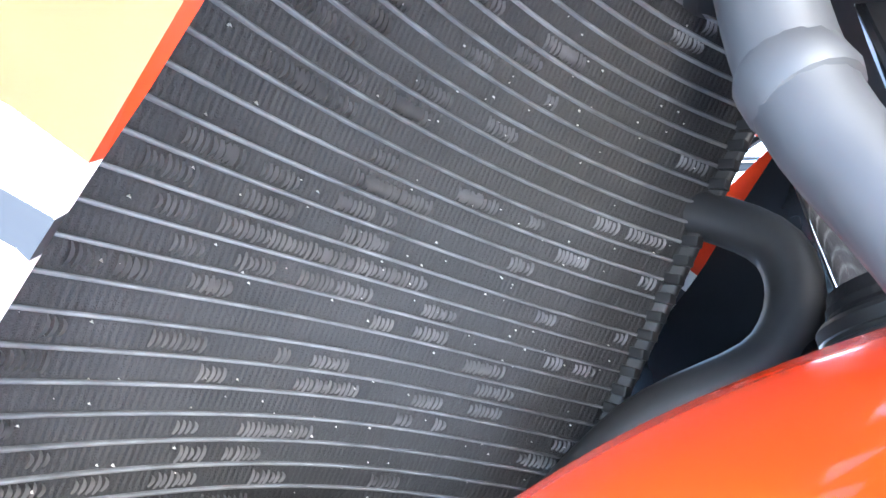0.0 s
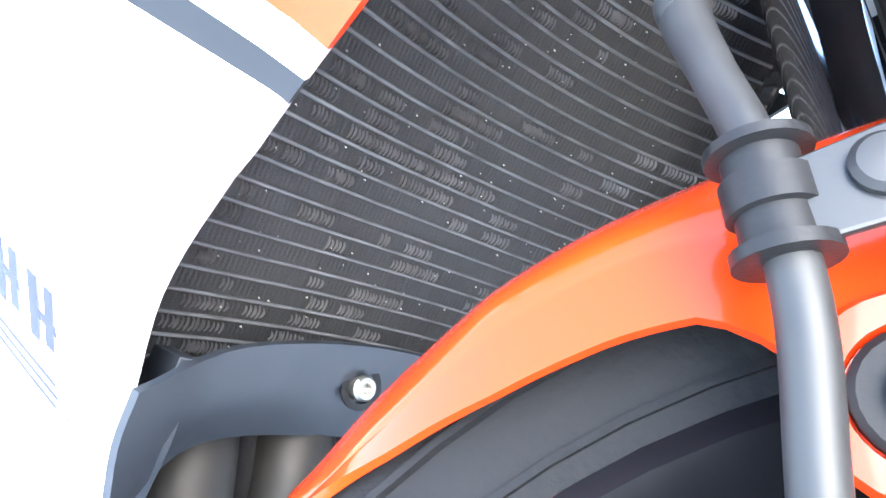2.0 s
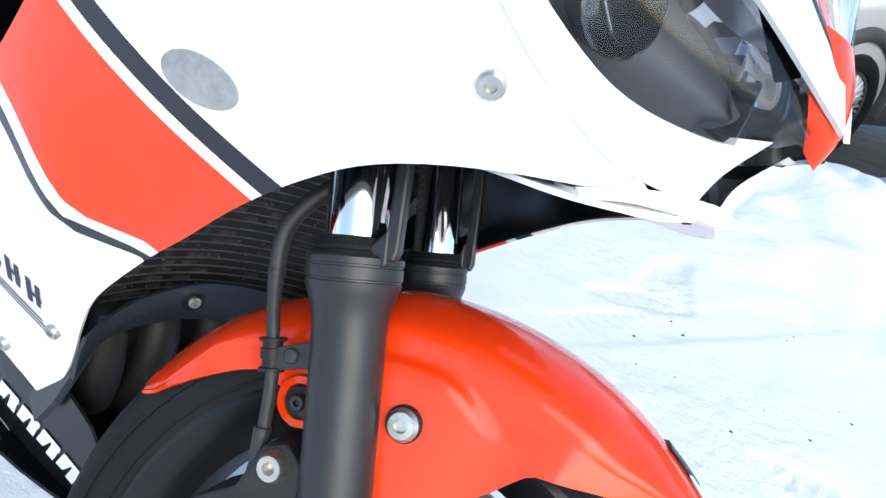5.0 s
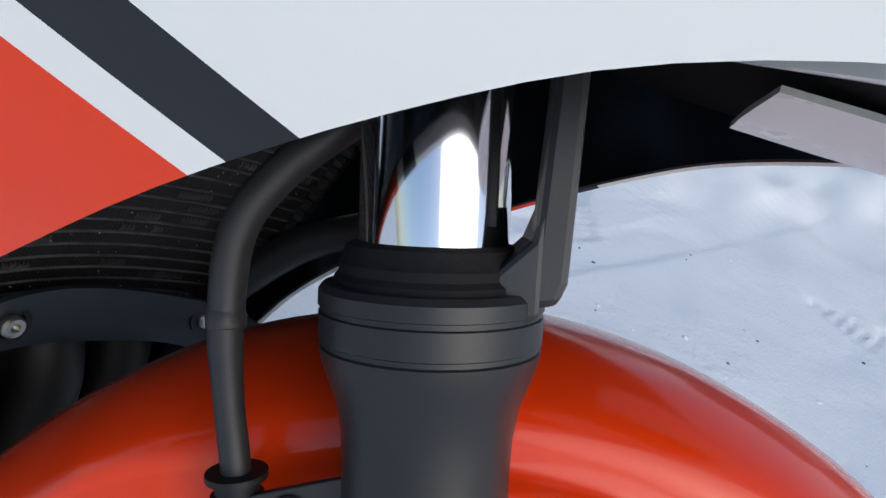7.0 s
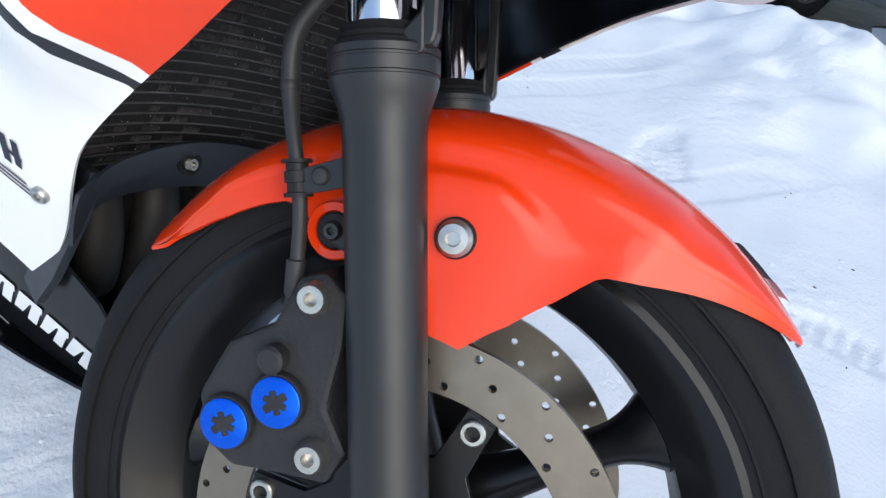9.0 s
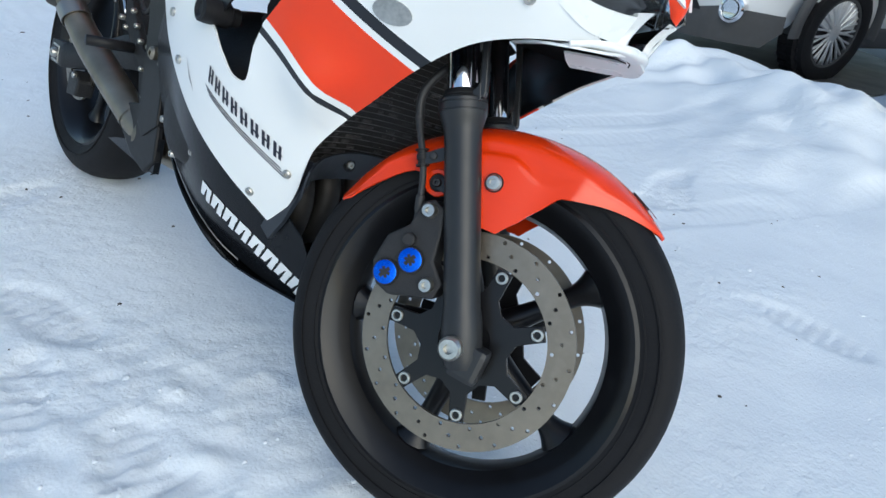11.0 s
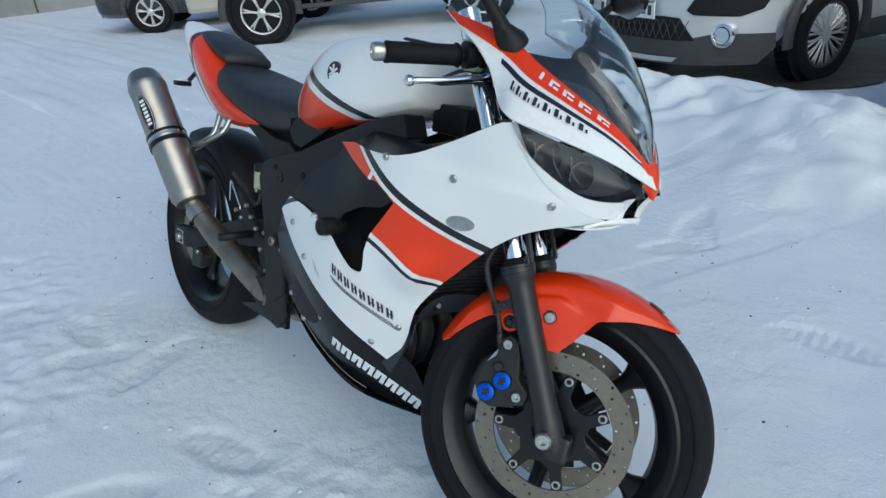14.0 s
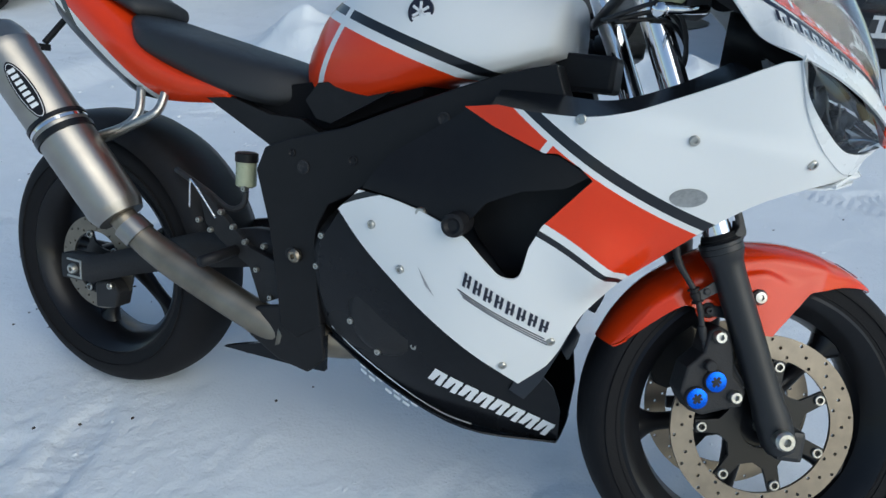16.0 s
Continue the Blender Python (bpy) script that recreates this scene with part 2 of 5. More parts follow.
def turned(name, centre, axis, profile, mat, parent, label="", seg=32, closed=True):
    """A turned body: profile of (along the axis, radius)."""
    ax = Vector(axis).normalized()
    a = ax.cross(Vector((0.2, 0.3, 0.93)) if abs(ax.z) < 0.9 else Vector((1, 0.1, 0))).normalized()
    b = ax.cross(a)
    centre = Vector(centre)
    g = np.array([[centre + ax * float(s) + float(r) * (a * math.cos(u) + b * math.sin(u)) for u in np.linspace(0, 2 * math.pi, seg, endpoint=False).tolist()] for s, r in profile])
    ob = grid_mesh(name, g, mat, parent, label, closed=True, caps=closed)
    ob.data.set_sharp_from_angle(angle=radians(32))
    return ob


def box(name, lo, hi, mat, parent, bevel=0.004, label="", turn=None):
    bm = bmesh.new()
    bmesh.ops.create_cube(bm, size=1)
    c, s = (Vector(lo) + Vector(hi)) / 2, Vector(hi) - Vector(lo)
    bmesh.ops.scale(bm, vec=s, verts=bm.verts[:])
    if bevel:
        bmesh.ops.bevel(bm, geom=bm.edges[:], offset=min(bevel, 0.45 * min(s)), segments=2, affect="EDGES", profile=0.6)
    if turn:
        bmesh.ops.transform(bm, matrix=turn, verts=bm.verts[:])
    bmesh.ops.translate(bm, vec=c, verts=bm.verts[:])
    return part(name, bm, mat, parent, label, smooth=False)


def inside(p, poly):
    x, y = p
    c, j = False, len(poly) - 1
    for i in range(len(poly)):
        (xi, yi), (xj, yj) = poly[i], poly[j]
        if (yi > y) != (yj > y) and x < (xj - xi) * (y - yi) / (yj - yi) + xi:
            c = not c
        j = i
    return c


def resample(poly, step):
    out = []
    for a, b in zip(poly, [*poly[1:], poly[0]]):
        a, b = np.array(a, float), np.array(b, float)
        k = max(1, int(np.linalg.norm(b - a) / step))
        out += [tuple(a + (b - a) * i / k) for i in range(k)]
    return out


def flat_mesh(outline, holes=(), step=0.015):
    """Triangles that fill an outline in the plane, less its holes, with inner points at every step."""
    from mathutils.geometry import delaunay_2d_cdt
    loops = [resample(outline, step)] + [list(h) for h in holes]
    verts, edges = [], []
    for lp in loops:
        k = len(verts)
        verts += lp
        edges += [(k + i, k + (i + 1) % len(lp)) for i in range(len(lp))]
    xs, zs = [p[0] for p in outline], [p[1] for p in outline]
    for x in np.arange(min(xs) + step / 2, max(xs), step):
        for z in np.arange(min(zs) + step / 2, max(zs), step):
            verts.append((x, z))
    v, _, f, *_ = delaunay_2d_cdt([Vector(p) for p in verts], edges, [], 0, 1e-6)
    keep = []
    for tri in f:
        c = sum((v[i] for i in tri), Vector((0, 0))) / len(tri)
        if inside(c, loops[0]) and not any(inside(c, h) for h in loops[1:]):
            keep.append(tuple(tri))
    return v, keep


# half width of the fairing over its side view (x, z): a thin plate through a few stations
SKIN = np.array([(1.092, .762, .239), (1.238, .751, .209), (1.391, .735, .131), (1.245, .672, .185), (1.12, .68, .234), (.914, .755, .21),
                 (1.034, .525, .222), (.964, .512, .233), (.781, .558, .226), (.738, .578, .218), (.929, .62, .235), (1.029, .31, .13),
                 (1.082, .404, .147), (1.169, .526, .142), (1.272, .631, .147), (1.452, .718, .055), (1.352, .862, .205), (.905, .311, .177),
                 (1.09, .198, .066), (.66, .30, .138), (.64, .48, .19)])


def plate_kernel(r):
    return np.where(r > 1e-9, r * r * np.log(r + 1e-12), 0)


SK_K = plate_kernel(np.linalg.norm(SKIN[:, None, :2] - SKIN[None, :, :2], axis=2)) + np.eye(len(SKIN)) * 2e-4
SK_P = np.c_[np.ones(len(SKIN)), SKIN[:, :2]]
SK_W = np.linalg.solve(np.block([[SK_K, SK_P], [SK_P.T, np.zeros((3, 3))]]), np.r_[SKIN[:, 2], 0, 0, 0])


def skin(x, z):
    d = np.hypot(x - SKIN[:, 0], z - SKIN[:, 1])
    y = float(plate_kernel(d) @ SK_W[:-3] + SK_W[-3:] @ np.array([1, x, z]))
    # the flank stays full until it curls inward close to the wheel arch
    off, along = (1.172 - x) * .80 + (z - .529) * .60, (x - 1.172) * .60 + (z - .529) * .80
    y += .038 * (1 - math.exp(-(max(0.0, off) / .012) ** 2)) * math.exp(-(max(0.0, off - .012) / .070) ** 2 - (along / .055) ** 2)
    # shallow step along the upper half of the panel
    rise = max(0.0, min(1.0, (z - .777 + .09 * (x - 1.09)) / .013 + .5)) * max(0.0, min(1.0, (x - 1.10) / .05))
    return y - .0045 * rise * rise * (3 - 2 * rise)


def skin_panel(name, outline, mat, parent, label="", off=0.0, side=-1, thick=0.003, step=0.014, holes=(), width=skin):
    v, f = flat_mesh(outline, holes, step)
    pts = [(p.x, side * (width(p.x, p.y) + off), p.y) for p in v]
    ob = mesh_object(name, pts, [t if side < 0 else t[::-1] for t in f], mat, parent, label)
    if thick:
        thicken(ob, thick)
    return ob


def plate(name, outline, y0, y1, mat, parent, label="", holes=(), bevel=0.003, step=0.05):
    """A flat plate: outline in side view, from y0 to y1."""
    v, f = flat_mesh(outline, holes, step)
    ob = mesh_object(name, [(p.x, y0, p.y) for p in v], f, mat, parent, label, smooth=False)
    s = ob.modifiers.new("thickness", "SOLIDIFY")
    s.thickness, s.offset = abs(y1 - y0), (-1 if y1 > y0 else 1)
    if bevel:
        bevelled(ob, bevel)
    return ob


def bolt(centre, axis, radius, parent, mat=None, depth=0.006, name="bolt"):
    mat = mat or m_bolt
    return turned(name, centre, axis, [(-0.004, radius), (depth * 0.6, radius), (depth, radius * 0.8), (depth, radius * 0.42), (depth * 0.35, radius * 0.38)], mat, parent, seg=14)


# ---- motorcycle ----
LEAN_DEG, STEER_DEG, RAKE_DEG = 17.0, 24.4, 26.0
bike = thing("motorcycle", "white and red sports motorcycle leaning on its stand on snow", "motorcycle", pose(-0.02, -0.02, 0, -LEAN_DEG))
AX = Vector((-math.sin(radians(RAKE_DEG)), 0, math.cos(radians(RAKE_DEG))))
AHEAD = Vector((math.cos(radians(RAKE_DEG)), 0, math.sin(radians(RAKE_DEG))))
PIVOT = Vector((1.3744, 0.0, 0.2975))
STEER = Matrix.Translation(PIVOT) @ Matrix.Rotation(radians(STEER_DEG), 4, AX) @ Matrix.Translation(-PIVOT)
FA = Vector((1.401, 0, 0.299))
RA = Vector((0.0, 0, 0.303))


def steered(ob):
    ob.matrix_basis = STEER
    return ob


def ring_points(radius, n, phase=0.0, c=(0.0, 0.0)):
    return [(c[0] + radius * math.cos(phase + 2 * math.pi * i / n), c[1] + radius * math.sin(phase + 2 * math.pi * i / n)) for i in range(n)]


def wheel(name, c, tyre_r, half, rim_r, rim_half, phase, label):
    """A five-spoked cast wheel round the y axis; its tyre is a part of it."""
    R = tyre_r
    w = rim_half
    rim = turned(name, c, (0, 1, 0), [(-w, rim_r + .006), (-w - .003, rim_r), (-w + .004, rim_r - .012), (-w * .75, rim_r - .02), (-w * .5, rim_r - .034), (0, rim_r - .04), (w * .5, rim_r - .034), (w * .75, rim_r - .02),
                                      (w - .004, rim_r - .012), (w + .003, rim_r), (w, rim_r + .006), (w * .8, rim_r + .004), (0, rim_r - .012), (-w * .8, rim_r + .004), (-w, rim_r + .006)], m_rim, bike, label, seg=72, closed=False)
    prof = []
    for u in np.linspace(-1, 1, 25):
        a = u * math.pi * 0.5
        # rounded crown and short flank
        prof.append((half * math.sin(a) * (1 - 0.06 * u * u), R - (R - rim_r - 0.028) * (1 - math.cos(a)) ** 1.15))
    prof = [(-w * .95, rim_r - .004), (-w * 1.02, rim_r + .008)] + prof + [(w * 1.02, rim_r + .008), (w * .95, rim_r - .004)]
    turned("tyre", c, (0, 1, 0), prof, m_rubber, rim, "black worn road tyre", seg=96, closed=False)
    # moulded rings on the flank
    for rr in (rim_r + .012, rim_r + .03):
        for s in (-1, 1):
            y = w * 1.03 if rr < rim_r + .02 else half * .97
            turned("sidewall_ring", c, (0, s, 0), [(y - .004, rr - .002), (y + .0012, rr - .001), (y + .0012, rr + .001), (y - .004, rr + .002)], m_rubber, rim, seg=72, closed=False)
    turned("hub", c, (0, 1, 0), [(-w - .01, .02), (-w - .01, .036), (-.02, .042), (.02, .042), (w + .01, .036), (w + .01, .02)], m_rim, rim, seg=28)
    for i in range(5):
        a = phase + i * 2 * math.pi / 5
        d, tv = Vector((math.cos(a), 0, math.sin(a))), Vector((-math.sin(a), 0, math.cos(a)))
        rows = []
        for r, hw, th in ((.03, .024, .026), (.08, .017, .018), (.14, .0145, .015), (rim_r - .055, .02, .018), (rim_r - .03, .038, .024)):
            p = Vector(c) + d * r
            rows.append([p + tv * (hw * math.cos(u)) + Vector((0, 1, 0)) * (th * math.sin(u)) for u in np.linspace(0, 2 * math.pi, 12, endpoint=False)])
        g = np.array([spline(np.array(rows)[:, k], 4) for k in range(12)]).transpose(1, 0, 2)
        grid_mesh("spoke", g, m_rim, rim, closed=True, caps=True)
    return rim


def brake_disc(c, y, r_out, r_in, parent, n_holes, bolts, carrier_r, s=-1):
    holes = []
    rows = [r_in + .006, (r_in + r_out) / 2, r_out - .006]
    for i in range(n_holes):
        a = 2 * math.pi * i / n_holes
        holes.append(ring_points(.0029, 8, 0, (c[0] + rows[i % 3] * math.cos(a), c[2] + rows[i % 3] * math.sin(a))))
    disc = plate("brake_disc", ring_points(r_out, 72, 0, (c[0], c[2])), y - .0025, y + .0025, m_steel, parent, "drilled steel brake disc", holes=[ring_points(r_in, 72, 0.02, (c[0], c[2]))] + holes, bevel=0, step=.02)
    # dark carrier: ring with arms out to the buttons
    star = []
    valley = carrier_r * .62
    for i in range(bolts):
        a = 2 * math.pi * i / bolts + .58
        half_gap = math.pi / bolts
        for da, r in ((-.095, carrier_r + .010), (.095, carrier_r + .010), (.12, carrier_r - .008), (.17, valley + .010), (half_gap, valley), (2 * half_gap - .17, valley + .010), (2 * half_gap - .12, carrier_r - .008)):
            star.append((c[0] + r * math.cos(a + da), c[2] + r * math.sin(a + da)))
    plate("disc_carrier", star, y - .003 + s * .001, y + .003 + s * .001, m_rim, disc, holes=[ring_points(carrier_r * .36, 24, 0, (c[0], c[2]))], bevel=0.001)
    for i in range(bolts):
        a = 2 * math.pi * i / bolts + .58
        p = (c[0] + carrier_r * math.cos(a), y + s * .004, c[2] + carrier_r * math.sin(a))
        turned("disc_button", p, (0, s, 0), [(0, .0085), (.003, .0085), (.004, .0075), (.004, .0052), (-.001, .0046)], m_bolt, disc, seg=18, closed=False)
    return disc


# front wheel, turned with the bars
FR = .283
fw = steered(wheel("front_wheel", FA, FR, .057, .221, .050, radians(49), "black five-spoked cast front wheel"))
for s in (-1, 1):
    brake_disc(FA, s * .062, .149, .112, fw, 54, 7, .1, s)
turned("wheel_spindle", FA, (0, 1, 0), [(-.128, .013), (.128, .013)], m_bolt, fw, seg=16)
bolt((FA.x, -.127, FA.z), (0, -1, 0), .0155, fw, depth=.012, name="axle_nut")

# fork legs


def leg_at(s, y, ahead=0.0):
    return FA + AX * s + Vector((0, y, 0)) + AHEAD * (ahead + .0055)


for s in (-1, 1):
    y = s * .096
    leg = steered(turned("fork_leg", leg_at(0, y), AX, [(-.03, .012), (-.03, .022), (-.015, .027), (.03, .027), (.05, .0245), (.1, .024), (.225, .0243), (.264, .0245), (.274, .0250), (.283, .0266), (.290, .0292), (.2960, .0312), (.2992, .0318), (.2997, .0311), (.3010, .0311), (.3015, .0320),
                                                          (.3088, .0321), (.3092, .0314), (.3106, .0314), (.3110, .0323), (.3150, .0322), (.3168, .0308), (.3168, .0235), (.312, .023)], m_fork, bike, "grey-black fork slider", seg=36))
    turned("stanchion", leg_at(0, y), AX, [(.25, .0215), (.80, .0215)], m_chrome, leg, "polished chrome fork tube", seg=32)
    turned("dust_seal", leg_at(0, y), AX, [(.312, .0280), (.3185, .0280), (.320, .0268), (.3225, .0268), (.324, .0258), (.3275, .0250), (.3285, .0225)], m_rubber, leg, seg=32)
    # upright guard tab on the front of the collar
    for nm, outline, dy, th in (("fork_guard", [(.313, .023), (.314, .033), (.320, .0355), (.372, .0385), (.455, .041), (.466, .037), (.46, .031), (.37, .0293), (.330, .0262), (.319, .0250)], .014, .011),
                                ("collar_gusset", [(.312, .004), (.3075, .020), (.311, .0285), (.340, .029), (.331, .0255), (.3255, .0195), (.3195, .013)], .008, .024)):
        bm = bmesh.new()
        bm.faces.new([bm.verts.new(leg_at(hh, y + s * dy, a)) for hh, a in outline])
        thicken(part(nm, bm, m_fork, leg, smooth=False), th, .0022, 0)
    box("axle_lug", leg_at(-.045, y) - Vector((.022, .018, .0)), leg_at(-.045, y) + Vector((.02, .018, .05)), m_fork, leg, .008)

# front mudguard
EDGE = [(160, .272), (157, .2625), (150, .2535), (143, .2475), (136, .2435), (132, .2400), (130.5, .2345), (128.5, .222), (127, .2125), (124.5, .2035), (120, .200), (113, .205), (109.5, .200), (107.5, .158), (105.3, .1535), (98, .1505),
        (90.5, .1755), (85, .2035), (81.8, .227), (76, .239), (69, .2565), (62, .2725), (54.5, .289)]


def eased(a, lo, hi):
    t = max(0.0, min(1.0, (a - lo) / (hi - lo)))
    return t * t * (3 - 2 * t)


def mudguard():
    """Crown, shoulder and side of the guard by angle round the wheel; the side stands proud below a crease ahead of the fork."""
    rows = []
    ea, er = np.array([a for a, _ in EDGE[::-1]]), np.array([r for _, r in EDGE[::-1]])
    for a in np.linspace(160, 54.5, 100):
        e = float(np.interp(a, ea, er))
        back, fore = min(1.0, (160 - a) / 26), min(1.0, (a - 54.5) / 24)
        crown = .294 - .003 * (1 - min(back, fore)) - .0045 * eased(a, 108, 126)
        wide = (.078 - .004 * eased(a, 112, 120)) * min(.62 + .38 * back ** .6, .10 + .90 * fore ** .55)
        proud = eased(a, 80, 102) * (1 - eased(a, 112, 118))
        deep = max(.004, crown - e)
        brow = min(.024, deep * (1 - .5 * min(1.0, back * 1.4)))
        crease = min(deep * .8, .046 + .02 * eased(a, 100, 82))
        prof = []
        for v in (0, .2, .4, .55, .68, .74, .78, .82, .9, 1.0):
            if v <= .55:
                r, y = crown - brow * (v / .55) ** 2.2, wide * .93 * (v / .55) ** .9
            else:
                k = (v - .55) / .45
                plain_r, plain_y = crown - brow - (deep - brow) * k ** 1.1, wide * (.93 + .07 * k)
                if v <= .78:
                    q = (v - .55) / .23
                    pr, py = crown - brow - (crease - brow) * q, wide * (.93 - .02 * math.sin(math.pi * q)) + .009 * q ** 3
                else:
                    q = (v - .78) / .22
                    pr, py = crown - crease - (deep - crease) * q, wide * .93 + .009 + .004 * q
                r, y = plain_r + (pr - plain_r) * proud, plain_y + (py - plain_y) * proud
            prof.append((r, y))
        ring = [(r, -y) for r, y in prof[:0:-1]] + prof
        rows.append([FA + Vector((math.cos(radians(a)) * r, y, math.sin(radians(a)) * r)) for r, y in ring])
    g = np.array([spline(r, 2) for r in rows])
    return grid_mesh("front_mudguard", g, m_red, bike, "glossy red front mudguard")


guard = steered(mudguard())
thicken(guard, .003, 0, 0)
for s in (-1, 1):
    turned("washer", (1.349, s * .083, .507), (0, s, 0), [(-.01, .0126), (.0035, .0126), (.0045, .0118)], m_plastic, guard, seg=24)
    turned("mudguard_bolt", (1.349, s * .0865, .507), (0, s, 0), [(-.01, .0112), (.003, .0112), (.006, .0088), (.0064, .0046), (.0035, .004)], m_bolt, guard, seg=24)
    turned("mount_ear", (1.277, s * .0745, .475), (0, s, 0), [(-.006, .0178), (.001, .0190), (.003, .0178), (.003, .0128), (.0, .012)], m_red, guard, seg=32)
    turned("mount_lobe", (1.277, s * .0745, .475), (0, s, 0), [(-.008, .0118), (.0025, .0118), (.0035, .0105)], m_plastic, guard, seg=24)
    box("mount_lug", (1.277, s * .0745 - .004, .4655), (1.312, s * .0745 + .004, .4845), m_fork, guard, .003)
    bolt((1.277, s * .0775, .475), (0, s, 0), .0062, guard, m_tank_alloy)

em = []
for a in (69, 66, 63, 60):
    em.append([tuple(FA + Vector((math.cos(radians(a)) * r, y, math.sin(radians(a)) * r))) for y, r in ((-.012, .2962), (0, .2968), (.014, .2962), (.026, .2925))])
em = np.array(em)
grid_mesh("emblem", em[:3], m_letter_b, guard, "small dark and white emblem")
grid_mesh("emblem", em[2:, :3] + np.array((.0004, 0, .0004)), m_letter_w, guard)
# callipers behind the legs
for s in (-1, 1):
    cal = steered(plate("brake_calliper", [(1.262, .318), (1.285, .312), (1.318, .325), (1.345, .335), (1.348, .36), (1.325, .38), (1.318, .42), (1.308, .448), (1.29, .455), (1.276, .445), (1.272, .41), (1.25, .385), (1.245, .345)], s * .048, s * .098, m_engine, bike, "black brake calliper with two blue caps", bevel=.006))
    for bx, bz in ((1.296, .369), (1.271, .339)):
        turned("piston_cap", (bx, s * .097, bz), (0, s, 0), [(0, .0185), (.004, .0185), (.006, .0175)], m_engine, cal, seg=28)
        turned("blue_cap", (bx, s * .1, bz), (0, s, 0), [(0, .0162), (.0042, .0162), (.0048, .015), (.0046, 0.0)], m_blue, cal, "blue anodised cap", seg=28, closed=False)
        box("cap_slot", (bx - .0028, min(s * .1, s * .1055), bz - .009), (bx + .0028, max(s * .1, s * .1055), bz + .009), m_engine, cal, .001, turn=Matrix.Rotation(.5, 4, "Y"))
        for da in (1.5, 2.5):
            box("cap_slot", (bx - .0022, min(s * .1, s * .1054), bz - .008), (bx + .0022, max(s * .1, s * .1054), bz + .008), m_engine, cal, .001, turn=Matrix.Rotation(da, 4, "Y"))
    for bx, bz in ((1.291, .439), (1.33, .349)):
        bolt((bx, s * .098, bz), (0, s, 0), .0105, cal, depth=.01, name="calliper_bolt")

# brake hose, clamp and lower line
hose = steered(tube("brake_hose", [(1.258, -.050, .700), (1.240, -.066, .652), (1.222, -.080, .616), (1.211, -.083, .592), (1.2075, -.083, .570), (1.216, -.082, .544), (1.229, -.087, .524), (1.242, -.0905, .506), (1.256, -.0905, .481), (1.265, -.088, .455), (1.273, -.088, .430), (1.281, -.092, .402)], [.0060, .0060, .0060, .0060, .0060, .0058, .0047, .0046, .0046, .0046, .0046, .0044], m_hose, bike, "black rubber brake hose"))
turned("hose_sleeve", (1.216, -.082, .544), (.014, -.005, -.021), [(-.003, .0058), (-.002, .0062), (.002, .0063), (.0035, .0058), (.004, .0048)], m_hose, hose, seg=20, closed=False)
turned("hose_sleeve", (1.270, -.088, .4395), (.009, .0, -.025), [(-.012, .0047), (-.011, .0062), (.010, .0062), (.012, .0050)], m_hose, hose, seg=20, closed=False)
GRIP = (.0125, 0, -.0235)
turned("hose_grommet", (1.2425, -.0905, .5055), GRIP, [(-.0012, .0046), (-.0012, .0094), (.0008, .0094), (.0012, .0068), (.0055, .0066), (.0058, .0080), (.0125, .0080), (.0128, .0066), (.0185, .0068), (.019, .0090), (.0215, .0090), (.0215, .0046)], m_plastic, hose, seg=24)
br = steered(plate("hose_bracket", [(1.2475, .5025), (1.2692, .5205), (1.287, .5330), (1.294, .5165), (1.2766, .504), (1.2545, .4885)], -.0925, -.0950, m_fork, bike, "grey metal hose clamp", bevel=.0008))
turned("clamp_bolt", (1.262, -.0948, .505), (0, -1, 0), [(0, .0056), (.0015, .0056), (.0028, .0045), (.0033, .002), (.0033, 0)], m_tank_alloy, br, seg=20, closed=False)
turned("banjo", (1.283, -.1, .393), (0, -1, 0), [(-.008, .009), (.008, .009), (.01, .007)], m_engine, hose, seg=16)

# ---- bodywork ----
# grey for the painted shade of the flank crease
m_crease_shade = material("painted_crease_shade", (0.35, 0.35, 0.36), 0.5, grain=0.3, grain_scale=60)
m_bowl = material("grey_lamp_bowl", (0.20, 0.21, 0.225), 0.5, 0.2, 0, grain=0.4, grain_scale=20, dark=0.6)
m_dull = material("dark_reflector", (0.22, 0.23, 0.24), 0.18, 0.9, 0, grain=0.5, grain_scale=60, dark=0.6)

def arc(*pts, n=4):
    return [tuple(p) for p in spline(pts, n)]


SLOT_EDGE = [(1.120, .681), (1.058, .605)] + arc((1.043, .569), (1.032, .521), (1.006, .517), (.984, .535), (.95, .566)) + [(.925, .579)]
ARCH = arc((1.034, .306), (1.066, .335), (1.092, .379), (1.108, .421), (1.122, .455), (1.143, .487), (1.174, .526), (1.212, .563), (1.259, .609), (1.303, .647), (1.341, .674), (1.39, .697), (1.452, .718))
TOP = arc((1.300, .846), (1.253, .822), (1.205, .800), (1.155, .779), (1.10, .766), (1.03, .764), (.966, .768))
FLANK = [(.912, .760), (.962, .738), (1.047, .710), (1.067, .712), (1.101, .697)] + SLOT_EDGE + arc((.863, .597), (.809, .606), (.749, .609)) + arc((.709, .570), (.761, .521), (.83, .468), (.912, .404), (.975, .352)) + ARCH + arc((1.435, .738), (1.40, .765), (1.365, .812), (1.348, .862)) + [(1.325, .858)] + TOP
